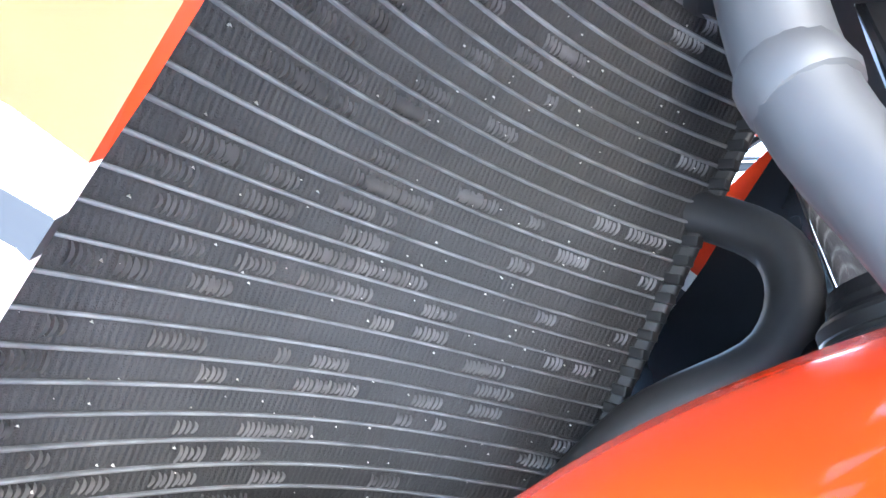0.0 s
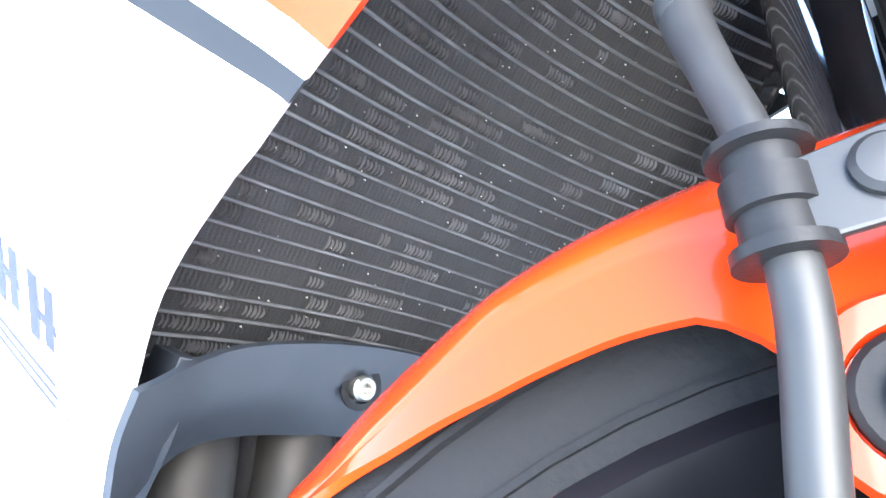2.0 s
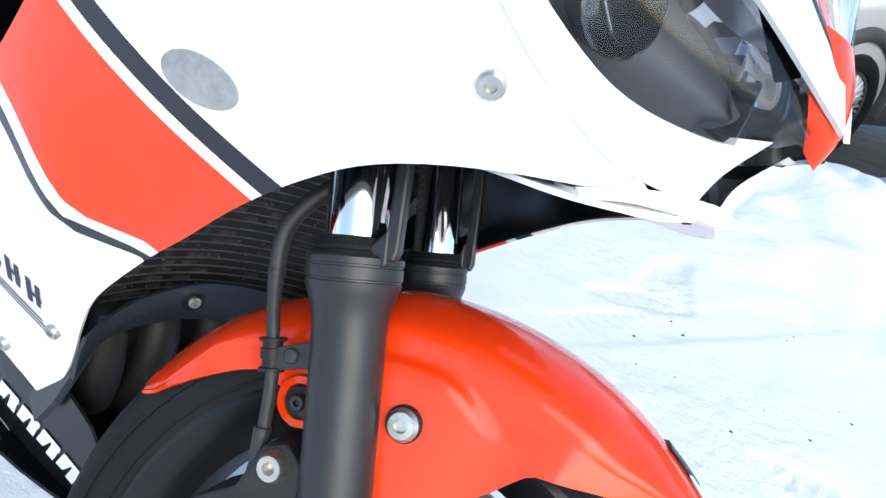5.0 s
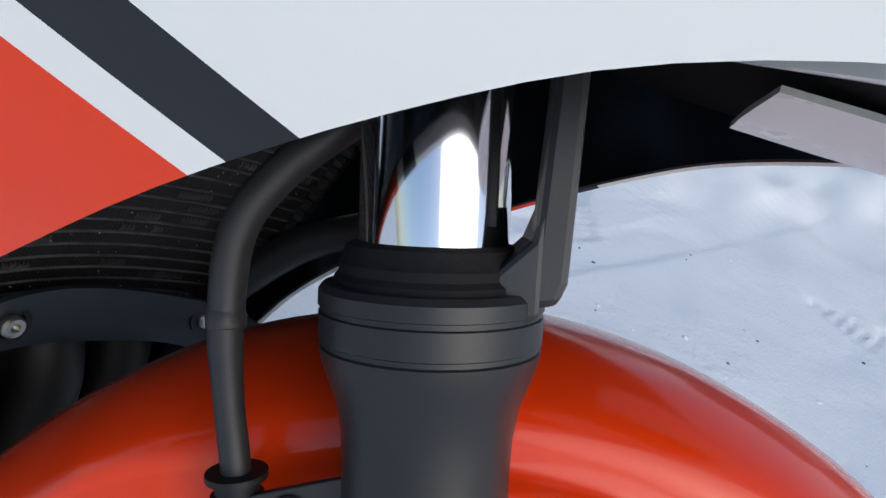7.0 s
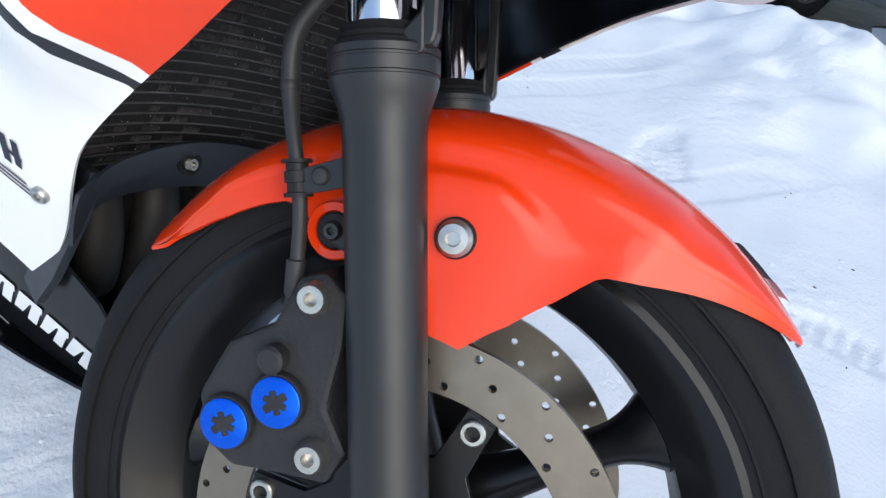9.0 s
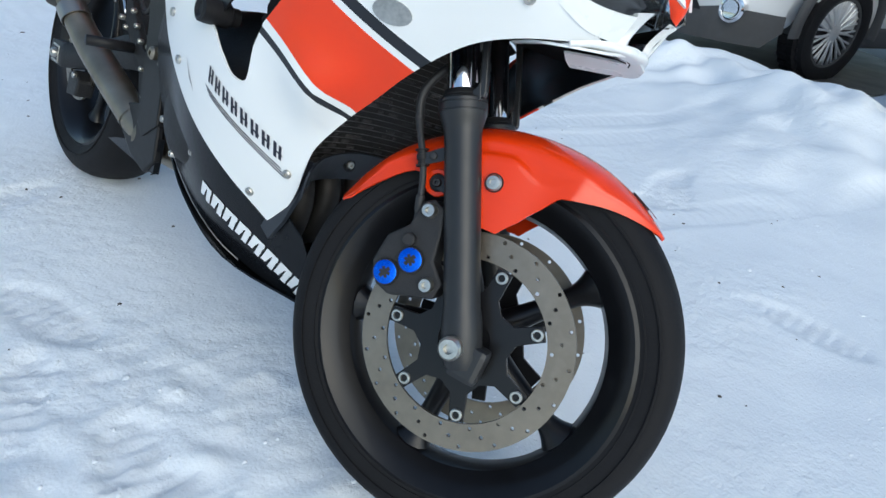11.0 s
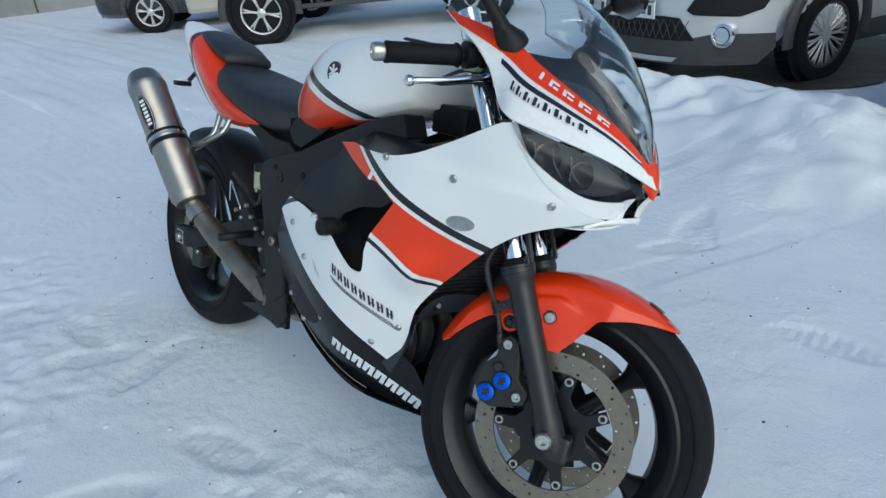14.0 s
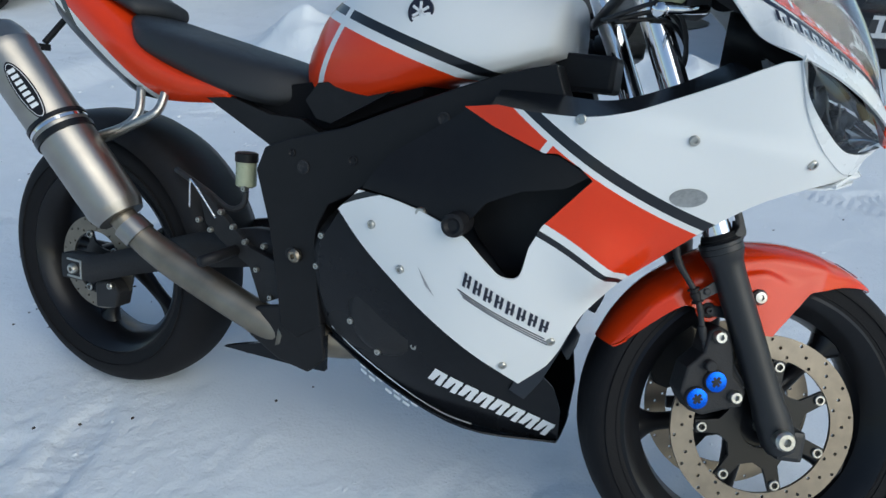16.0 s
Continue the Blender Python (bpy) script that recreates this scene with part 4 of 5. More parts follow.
# exhaust
mA, mB = Vector((.205, -.205, .475)), Vector((-.062, -.243, .785))
md = (mB - mA).normalized()
ml = (mB - mA).length
muf = turned("silencer", mA, md, [(-.01, .03), (-.01, .045), (.006, .052), (.012, .054), (ml - .05, .054), (ml - .047, .0555), (ml - .03, .0555), (ml - .027, .0535), (ml - .012, .052), (ml, .048), (ml + .012, .043), (ml + .014, .036), (ml + .0, .034), (ml - .05, .033)], m_titan, bike, "brushed titanium silencer", seg=48)
turned("silencer_clamp", mA, md, [(.175, .0545), (.175, .0575), (.188, .0575), (.188, .0545)], m_rim, muf, seg=40, closed=False)
turned("silencer_clamp", mA, md, [(.196, .0545), (.196, .0565), (.202, .0565), (.202, .0545)], m_chrome, muf, seg=40, closed=False)
turned("silencer_clamp", mA, md, [(.205, .0545), (.205, .0575), (.213, .0575), (.213, .0545)], m_rim, muf, seg=40, closed=False)
turned("outlet", mB, md, [(-.02, .0335), (.010, .0345), (.012, .033), (-.03, .032)], m_rim, muf, seg=28, closed=False)
out = Vector((.62, -.78, .05))
out = (out - md * out.dot(md)).normalized()
across = md.cross(out)
oval = []
for lay, (rw_, rl, mt) in enumerate(((.020, .062, m_rim), (.017, .058, m_letter_w), (.0155, .0565, m_rim))):
    pts, fc = [mA + md * (ml * .66) + out * (.0552 + .0006 * lay)], []
    for i in range(28):
        a = 2 * math.pi * i / 28
        u, v = rl * math.cos(a), rw_ * math.sin(a)
        ang = v / .06
        pts.append(mA + md * (ml * .66 + u) + (out * math.cos(ang) + across * math.sin(ang)) * (.0552 + .0006 * lay))
    fc = [(0, 1 + i, 1 + (i + 1) % 28) for i in range(28)]
    mesh_object("maker_plate", pts, fc, mt, muf, "dark oval plate with pale lettering")
for i in range(7):
    c0 = ml * .66 + .038 - .0125 * i
    pts = []
    for u, v in ((c0, -.008), (c0 + .008, -.008), (c0 + .008, .007), (c0, .007)):
        ang = v / .06
        pts.append(mA + md * u + (out * math.cos(ang) + across * math.sin(ang)) * .0572)
    mesh_object("lettering", pts, [(0, 1, 2, 3)], m_letter_w, muf)
pipe = tube("link_pipe", [mA - md * .005, (.245, -.19, .432), (.31, -.172, .388), (.42, -.150, .335), (.50, -.135, .30), (.56, -.12, .275)], [.026, .028, .032, .033, .033, .032], m_burnt, bike, "heat-stained link pipe", seg=24)
turned("pipe_joint", (.243, -.191, .434), (.55, .15, -.45), [(-.03, .029), (-.03, .0315), (.004, .0325), (.004, .03)], m_titan, pipe, seg=28, closed=False)
turned("pipe_band", (.50, -.135, .30), (.85, .2, -.4), [(-.005, .0345), (.003, .0345)], m_burnt, pipe, seg=28, closed=False)
tube("collector", [(.54, -.125, .283), (.64, -.07, .27), (.76, 0, .27), (.9, 0, .28)], .04, m_burnt, pipe)
for arm_pts in ([(.101, -.17, .61), (.165, -.15, .64), (.18, -.13, .67), (.167, -.11, .718)], [(.12, -.16, .61), (.217, -.14, .664), (.231, -.125, .684), (.232, -.11, .717)]):
    tube("silencer_bracket", arm_pts, .0088, m_bolt, muf, "polished bracket", seg=12)
bolt((.062, -.155, .592), (0, -1, .3), .011, muf, name="clamp_bolt")

# engine, foot controls
engine = hull_body("engine", [(.60, [(.08, .32), (.13, .36), (.14, .50), (0, .58)]), (.72, [(.10, .27), (.16, .33), (.165, .52), (.10, .60), (0, .62)][:1] + [(.16, .33), (.165, .52), (0, .60)]), (.86, [(.10, .26), (.165, .32), (.16, .50), (0, .62)]), (.98, [(.08, .27), (.13, .33), (.14, .52), (0, .64)]), (1.03, [(.06, .30), (.10, .34), (.12, .50), (0, .62)])], m_engine, bike, "black engine")
for cx, cz, rr, y in ((.80, .395, .075, .19), (.70, .47, .06, .175)):
    cov = turned("engine_cover", (cx, -y + .04, cz), (0, -1, 0), [(-.03, rr * 1.12), (.02, rr * 1.1), (.032, rr), (.04, rr * .8), (.042, rr * .4), (.042, 0)], m_engine, engine, seg=36, closed=False)
    for i in range(6):
        a = i * math.pi / 3 + .4
        bolt((cx + rr * .98 * math.cos(a), -y + .008, cz + rr * .98 * math.sin(a)), (0, -1, 0), .0065, cov)
for s in (-1, 1):
    hang = plate("footrest_hanger", [(.34, .54), (.36, .53), (.47, .44), (.55, .42), (.56, .36), (.50, .33), (.47, .40), (.40, .44), (.36, .47)], s * .135, s * .12, m_engine, bike, "black footrest hanger", bevel=.004)
    for i, (x, z) in enumerate(((.40, .50), (.43, .475), (.46, .45), (.345, .475), (.375, .46), (.49, .40), (.525, .35), (.455, .555), (.505, .45))):
        bolt((x, s * .136, z), (0, s, 0), .006, hang)
    tube("heel_guard", [(.335, s * .152, .50), (.338, s * .154, .55), (.346, s * .154, .552), (.40, s * .152, .49)], .0022, m_chrome, hang, seg=8, n=8)
    peg = tube("footrest", [(.44, s * .14, .43), (.435, s * .23, .425)], .011, m_plastic, hang, seg=12)
    plate("lower_bracket", [(.49, .27), (.50, .33), (.57, .35), (.655, .33), (.665, .26), (.63, .225), (.56, .235)], s * .155, s * .14, m_plastic, bike, "black lower fairing bracket", bevel=.004)
res = turned("brake_reservoir", (.445, -.12, .585), (0, 0, 1), [(-.03, .014), (-.026, .02), (.02, .02), (.02, .018)], m_fluid, bike, "cloudy brake fluid reservoir with black cap", seg=20)
turned("cap", (.445, -.12, .605), (0, 0, 1), [(0, .022), (.016, .022), (.018, .019), (.018, 0)], m_plastic, res, seg=20, closed=False)
tube("reservoir_hose", [(.445, -.12, .556), (.44, -.12, .52), (.40, -.115, .505), (.34, -.11, .53), (.25, -.10, .56)], .006, m_hose, res, seg=8)

# radiator: dished core with flat tubes, header, lower cover
def core_x(y, z):
    return 1.060 + .28 * (z - .525) + 1.7 * y * y


rad = grid_mesh("radiator", np.array([[(core_x(y, z), y, z) for y in np.linspace(-.135, .15, 25)] for z in np.linspace(.405, .735, 12)]), m_tank_alloy, bike, "black radiator core with pale tubes")
m_fins = material("radiator_fins", (0.010, 0.0095, 0.010), 0.6, 0.1, 0, grain=0.8, grain_scale=70, dark=2.6)
fn, fl_ = m_fins.node_tree.nodes, m_fins.node_tree.links
wv, bpn = fn.new("ShaderNodeTexWave"), fn.new("ShaderNodeBump")
wv.wave_type, wv.bands_direction = "BANDS", "Y"
wv.inputs["Scale"].default_value, wv.inputs["Distortion"].default_value = 120.0, 2.5
wv.inputs["Detail Scale"].default_value = 14.0
bpn.inputs["Strength"].default_value, bpn.inputs["Distance"].default_value = 0.45, 0.002
fl_.new(fn["coords"].outputs["Object"], wv.inputs["Vector"])
fl_.new(wv.outputs["Fac"], bpn.inputs["Height"]), fl_.new(bpn.outputs[0], fn["Principled BSDF"].inputs["Normal"])
rad.data.materials[0] = m_fins
m_tubes = material("radiator_tube", (0.17, 0.17, 0.175), 0.5, 0.3, 0, grain=0.9, grain_scale=60, dark=0.4)
for z in np.arange(.413, .735, .0103):
    g = np.array([[(core_x(y, z) + dx, y, z + dz + .0012 * math.sin(19 * y + 3 * z)) for y in np.linspace(-.133, .148, 29)] for dx, dz in ((-.004, -.0007), (.0016, -.0007), (.0020, 0), (.0016, .0007), (-.004, .0007))])
    grid_mesh("radiator_tube", g, m_tubes, rad)
dust_v, dust_f = [], []
rngd = random.Random(9)
for i in range(260):
    y, z, r = rngd.uniform(-.13, .145), rngd.uniform(.41, .73), rngd.uniform(.0003, .0009)
    k = len(dust_v)
    dust_v += [(core_x(y, z) + .0005, y - r, z), (core_x(y, z) + .0005, y + r, z - r * .5), (core_x(y, z) + .0005, y, z + r), (core_x(y, z) + .0016, y, z)]
    dust_f += [(k, k + 1, k + 3), (k + 1, k + 2, k + 3), (k + 2, k, k + 3)]
tagged(mesh_object("dust", dust_v, dust_f, material("pale_grit", (0.5, 0.48, 0.45), 0.8), rad, "", smooth=False), "pale specks of grit", "", "", "stuff")
# fins bent over in rows of small crescents between the tubes
bent_v, bent_f = [], []
for i in range(190):
    row, y = rngd.randrange(0, 30), rngd.choice((rngd.uniform(-.125, .0), rngd.uniform(-.125, .14)))
    for j in range(rngd.randrange(3, 10)):
        zc, yc = .413 + .0103 * (row + .5), y + .0024 * j
        if yc > .142 or zc > .728:
            continue
        tall, bow = rngd.uniform(.0022, .0036), rngd.uniform(.0006, .0014)
        k = len(bent_v)
        for q in range(5):
            u = q / 2 - 1
            yy, zz = yc + bow * (1 - u * u), zc + tall * u
            w = .00045 * (1 - .7 * u * u)
            bent_v += [(core_x(yy, zz) + .0003, yy - w, zz), (core_x(yy, zz) + .0016, yy + w, zz)]
        bent_f += [(k + 2 * q, k + 2 * q + 1, k + 2 * q + 3, k + 2 * q + 2) for q in range(4)]
m_bent = material("bent_fin_alloy", (0.13, 0.125, 0.13), 0.5, 0.4, 0, grain=0.8, grain_scale=60, dark=0.4)
tagged(mesh_object("bent_fin_rest", bent_v, bent_f, m_bent, rad, "", smooth=True), "rows of bent cooling fins", "", "", "stuff")
for s, y0 in ((1, .148), (-1, -.134)):
    hd = grid_mesh("header_tank", np.array([[(core_x(y0, z) + dx, y0 + s * dy, z) for dx, dy in ((-.02, .0), (.006, .0), (.008, .002), (.007, .006), (.002, .012), (-.02, .014))] for z in np.linspace(.40, .74, 14)]), m_tank_alloy, rad, "dark header tank")
    for z in np.arange(.408, .735, .0103):
        box("header_tab", (core_x(y0, z) + .001, y0 - .003, z + .002), (core_x(y0, z) + .010, y0 + s * .001 + .003, z + .0075), m_tank_alloy, hd, .001)
m_header = material("sooty_header", (0.035, 0.032, 0.03), 0.55, 0.6, 0, grain=0.8, grain_scale=30, dark=0.5)
m_cover = material("blue_black_plastic", (0.013, 0.016, 0.022), 0.4, 0, 0, grain=0.5, grain_scale=60, dark=1.7)
cover = grid_mesh("radiator_cover", loft_grid([[(1.125, -.142, .425), (1.095, -.10, .440), (1.068, -.03, .447), (1.068, .03, .447), (1.095, .10, .44), (1.125, .142, .425)],
                                              [(1.122, -.142, .405), (1.090, -.10, .415), (1.058, -.03, .415), (1.058, .03, .415), (1.090, .10, .415), (1.122, .142, .405)],
                                              [(1.112, -.135, .375), (1.078, -.10, .395), (1.05, -.03, .395), (1.05, .03, .395), (1.078, .10, .395), (1.112, .135, .375)]], 5, 4), m_cover, bike, "black plastic cover below the radiator")
thicken(cover, .003, 0, 0)
for s in (-1, 1):
    bolt((1.064 if s < 0 else 1.09, -.02 if s < 0 else .10, .425), (1, 0, .2), .0068, cover, depth=.005)
    turned("bolt_recess", (1.062 if s < 0 else 1.088, -.02 if s < 0 else .10, .425), (1, 0, .2), [(0, .012), (.002, .012), (.002, .0085), (-.003, .008)], m_plastic, cover, seg=18, closed=False)
    plate("cover_leg", [(1.07, .43), (1.106, .434), (1.103, .40), (1.088, .36), (1.072, .32), (1.048, .28), (1.02, .29), (1.05, .37)], s * .118, s * .126, m_cover, cover)
    for k in range(2):
        tube("exhaust_header", [(.96, s * (.03 + .055 * k), .42), (1.025, s * (.03 + .055 * k), .395), (1.045, s * (.03 + .05 * k), .34), (1.0, s * (.025 + .03 * k), .27), (.88, 0, .27)], .021, m_header, bike, "dull steel exhaust header")
tube("coolant_hose", [(1.10, .15, .62), (1.16, .16, .60), (1.17, .15, .55), (1.12, .13, .50), (1.07, .12, .42)], .013, m_hose, bike, "black coolant hose")

# steering head, bars and levers
head = steered(box("top_yoke", (1.06, -.125, .952), (1.16, .125, .972), m_fork, bike, .008, "grey-black top yoke", turn=Matrix.Rotation(radians(-RAKE_DEG), 4, "Y")))
box("bottom_yoke", (1.15, -.125, .735), (1.245, .125, .765), m_fork, head, .008, turn=Matrix.Rotation(radians(-RAKE_DEG), 4, "Y"))
for s in (-1, 1):
    bar = steered(tube("handlebar", [leg_at(.68, s * .1), (1.122, s * .15, .931), (1.088, s * .20, .917), (1.003, s * .287, .886)], .011, m_plastic, bike, "black clip-on handlebar"))
    tube("grip", [(1.094, s * .194, .919), (1.0885, s * .1995, .9172), (1.0125, s * .2775, .8895), (1.009, s * .281, .888)], [.0215, .0182, .0178, .0190], m_rubber, bar, "black rubber grip", n=4, seg=20)
    turned("bar_end", (1.005, s * .285, .8867), (-.085, s * .087, -.031), [(0, .012), (.003, .0150), (.016, .0158), (.021, .0135), (.022, .006), (.018, .005)], m_bolt, bar, "bright metal bar end", seg=24)
    turned("switch_pod", (1.118, s * .168, .929), (-.085, s * .087, -.031), [(-.022, .016), (-.020, .022), (-.002, .024), (.0, .021), (.002, .024), (.022, .0235), (.025, .018)], m_plastic, bar, seg=24)
    tube("lever", [(1.165, s * .145, .905), (1.152, s * .185, .892), (1.112, s * .240, .868), (1.066, s * .281, .850)], [.008, .0072, .0052, .0056], m_chrome, bar, "polished silver lever", seg=14)
    turned("lever_tip", (1.062, s * .285, .848), (-.5, s * .6, -.2), [(-.008, .004), (-.005, .0082), (0, .0095), (.005, .0082), (.008, .003)], m_chrome, bar, seg=18)
    box("lever_perch", (1.135, s * .140 - .022, .895), (1.172, s * .140 + .022, .925), m_fork, bar, .006)
    box("red_switch", (1.105, s * .165 - .007, .950), (1.122, s * .165 + .007, .957), m_red, bar, .002)
cup = turned("brake_cup", (1.17, -.13, .95), (0, 0, 1), [(-.02, .015), (-.015, .02), (.02, .02), (.02, .023), (.032, .023), (.034, 0)], m_fluid, bike, "front brake fluid cup with black cap", seg=20, closed=False)
for k in range(3):
    tube("control_cable", [(1.08 + .01 * k, -.14, .90), (1.17, -.13 + .02 * k, .93 - .01 * k), (1.20, -.08 + .02 * k, .86), (1.15, -.04 + .02 * k, .76)], .0035, m_hose, bike, "black control cable", seg=8)
box("ecu_box", (1.0, -.05, .80), (1.10, .05, .86), m_plastic, bike, .008, "black box behind the yoke")
stand = tube("side_stand", [(.62, .13, .30), (.60, .20, .16), (.585, .265, -.085)], [.012, .011, .011], m_plastic, bike, "black side stand")
cock = grid_mesh("cockpit_panel", loft_grid([[(.95, -.20, .765), (1.03, -.225, .762), (1.12, -.232, .766), (1.22, -.205, .80), (1.29, -.18, .845)], [(.95, -.155, .79), (1.03, -.16, .79), (1.12, -.165, .79), (1.20, -.15, .82), (1.27, -.13, .86)]], 5, 4), m_black, bike, "glossy black inner cockpit panel")
thicken(cock, .003, 0, 0)
cockl = grid_mesh("cockpit_panel", loft_grid([[(.95, .20, .765), (1.03, .225, .762), (1.12, .232, .766), (1.22, .205, .80), (1.29, .18, .845)], [(.95, .155, .79), (1.03, .16, .79), (1.12, .165, .79), (1.20, .15, .82), (1.27, .13, .86)]], 5, 4), m_black, bike)
thicken(cockl, .003, 0, 0)

# ---- snow ----
m_snow = material("trodden_snow", (0.79, 0.83, 0.86), 0.65, 0, 0, grain=0.55, grain_scale=6, bump=0.3, bump_scale=26, dark=0.9, spec=0.3)
sn, sl = m_snow.node_tree.nodes, m_snow.node_tree.links
fine, fb = sn.new("ShaderNodeTexNoise"), sn.new("ShaderNodeBump")
fine.inputs["Scale"].default_value, fine.inputs["Detail"].default_value = 140, 8
fb.inputs["Strength"].default_value, fb.inputs["Distance"].default_value = 0.42, 0.005
sl.new(sn["coords"].outputs["Object"], fine.inputs["Vector"]), sl.new(fine.outputs["Fac"], fb.inputs["Height"])
old = sn["Bump"]
old.inputs["Distance"].default_value = 0.02
# the coarse relief shows only in trodden patches
patch, fit_p, mul_p = sn.new("ShaderNodeTexNoise"), sn.new("ShaderNodeMapRange"), sn.new("ShaderNodeMath")
patch.inputs["Scale"].default_value, patch.inputs["Detail"].default_value = 1.6, 4
fit_p.inputs["From Min"].default_value, fit_p.inputs["From Max"].default_value, fit_p.inputs["To Min"].default_value = 0.44, 0.60, 0.12
mul_p.operation = "MULTIPLY"
sl.new(sn["coords"].outputs["Object"], patch.inputs["Vector"]), sl.new(patch.outputs["Fac"], fit_p.inputs["Value"])
sl.new(old.inputs["Height"].links[0].from_socket, mul_p.inputs[0]), sl.new(fit_p.outputs[0], mul_p.inputs[1])
sl.new(mul_p.outputs[0], old.inputs["Height"])
old.inputs["Strength"].default_value = 0.45
sl.new(old.outputs[0], fb.inputs["Normal"]), sl.new(fb.outputs[0], sn["Principled BSDF"].inputs["Normal"])


def lump(x, y, cx, cy, rx, ry, h, turn=0.0):
    c, s = math.cos(turn), math.sin(turn)
    u, v = (c * (x - cx) + s * (y - cy)) / rx, (-s * (x - cx) + c * (y - cy)) / ry
    return h * math.exp(-(u * u + v * v))


rngp = random.Random(4)
PRINTS = [(rngp.uniform(-1.4, 2.2), rngp.uniform(-.95, -.25), rngp.uniform(0, 3.1)) for _ in range(34)] + [(rngp.uniform(-1.4, 2.2), rngp.uniform(.3, 1.9), rngp.uniform(0, 3.1)) for _ in range(22)]


def footprints(x, y):
    """Depth of the shallow boot prints, with their tread bars, at a point."""
    deep = 0.0
    for px, py, a in PRINTS:
        if abs(x - px) < .17 and abs(y - py) < .17:
            u, v = math.cos(a) * (x - px) + math.sin(a) * (y - py), -math.sin(a) * (x - px) + math.cos(a) * (y - py)
            k = (u / .14) ** 2 + (v / (.05 - .1 * u * u)) ** 2
            if k < 1.5:
                deep = max(deep, (.008 + .005 * math.cos(u * 190)) * min(1, (1.5 - k) * 1.6))
    return deep


def snow_height(x, y):
    p = Vector((x, y, 0))
    d = math.hypot(x - .7, y)
    z = .006 * noise.noise(p * 2.3) + .0025 * noise.noise(p * 9)
    if d < 5:
        trod = max(0.0, min(1.0, .12 + 2.4 * noise.noise(Vector((x * 1.1, y * 1.1, 4))) + .8 * math.exp(-((x - .35) / 1.0) ** 2 - ((y + .5) / .5) ** 2)))
        trod *= 1 - .8 * max(0.0, min(1.0, (y + .1) / .5)) * max(0.0, min(1.0, (x + 1.2) / .6))
        z += trod * (.006 * noise.noise(p * 15) + .008 * max(-.3, noise.noise(Vector((x * 17 + y * 6, y * 23 - x * 9, 2)))) + .009 * abs(noise.noise(p * 38)))
    if -1.6 < x < 2.4 and -1.0 < y < 2.0:
        z -= footprints(x, y)
    for off in (0, .22, .95):
        # faint tyre tracks beyond the motorcycle
        w = (x - .48 - off) * .917 - (y - 2.18) * .40
        if abs(w) < .07 and .6 < y < 3.4:
            z -= (.004 + .0025 * math.cos((.4 * x + .917 * y) * 150 + 40 * abs(w))) * max(0.0, min(1.0, .6 + 2 * noise.noise(p * 1.7)))
    z += .05 * noise.noise(p * .35) * min(1, max(0, d - 2) / 4)
    bank = 0
    if -2.6 < x < 6 and 1.5 < y < 5:
        rough = .75 + .5 * noise.noise(p * 2.3) + .25 * noise.noise(p * 6)
        line = 3.05 - .10 * (x + .5)
        bank = .26 * math.exp(-((y - line) / .38) ** 2) * min(1, max(0, (x + 2.4) / .8)) * min(1, max(.0, (5.5 - x) / 1)) * rough
        bank += lump(x, y, 1.1, 2.2, .5, .35, .10) * rough
    if x < -2.5 and y > .5 and d < 16:
        bank += .10 * max(0, noise.noise(p * 1.3)) + .05 * max(0, noise.noise(p * 4))
    for cx, cy in ((-2.2, 2.6), (-1.6, 3.1), (.9, 2.75), (1.9, 2.7)):
        bank += lump(x, y, cx, cy, .4, .25, .08)
    return z + bank


def axis_steps(lo, hi, fine_lo, fine_hi, step, grow=1.16):
    a = list(np.arange(fine_lo, fine_hi, step))
    d, v = step, a[-1]
    while v < hi:
        d *= grow
        v += d
        a.append(v)
    d, v = step, a[0]
    while v > lo:
        d *= grow
        v -= d
        a.insert(0, v)
    return np.array(a)


xs, ys = axis_steps(-400, 400, -1.7, 2.5, .0135), axis_steps(-400, 400, -1.05, 3.6, .0145)
verts = [(x, y, snow_height(x, y)) for y in ys for x in xs]
nx = len(xs)
faces = [(j * nx + i, j * nx + i + 1, (j + 1) * nx + i + 1, (j + 1) * nx + i) for j in range(len(ys) - 1) for i in range(nx - 1)]
ground = mesh_object("ground", verts, faces, m_snow)
tagged(ground, "trodden white snow with tracks and crumbs", "snow", "", "structure")


rng = np.random.default_rng(7)


def scatter(name, count, area, size, mat, label, category, flat=0.6, bare=None):
    """Many small crumbs of one kind as one object."""
    vs, fs = [], []
    for _ in range(count):
        x, y = rng.uniform(area[0], area[1]), rng.uniform(area[2], area[3])
        r = size * rng.uniform(.4, 1.0) * (1 + 1.2 * (rng.random() < .06))
        z0, k = snow_height(x, y), len(vs)
        for q in range(6):
            a = q * math.pi / 3
            vs.append((x + r * math.cos(a) * rng.uniform(.6, 1.3), y + r * math.sin(a) * rng.uniform(.6, 1.3), z0 - .001))
        top = r * flat * rng.uniform(.4, 1.0)
        for q in range(6):
            a = q * math.pi / 3 + .2
            vs.append((x + r * .62 * math.cos(a) * rng.uniform(.6, 1.25), y + r * .62 * math.sin(a) * rng.uniform(.6, 1.25), z0 + top * rng.uniform(.6, 1.0)))
        vs.append((x + r * rng.uniform(-.2, .2), y + r * rng.uniform(-.2, .2), z0 + top * 1.12))
        fs += [(k + q, k + (q + 1) % 6, k + 6 + (q + 1) % 6, k + 6 + q) for q in range(6)] + [(k + 6 + q, k + 6 + (q + 1) % 6, k + 12) for q in range(6)]
    ob = mesh_object(name, vs, fs, mat, None, "", smooth=True)
    return tagged(ob, label, category, "", "stuff")


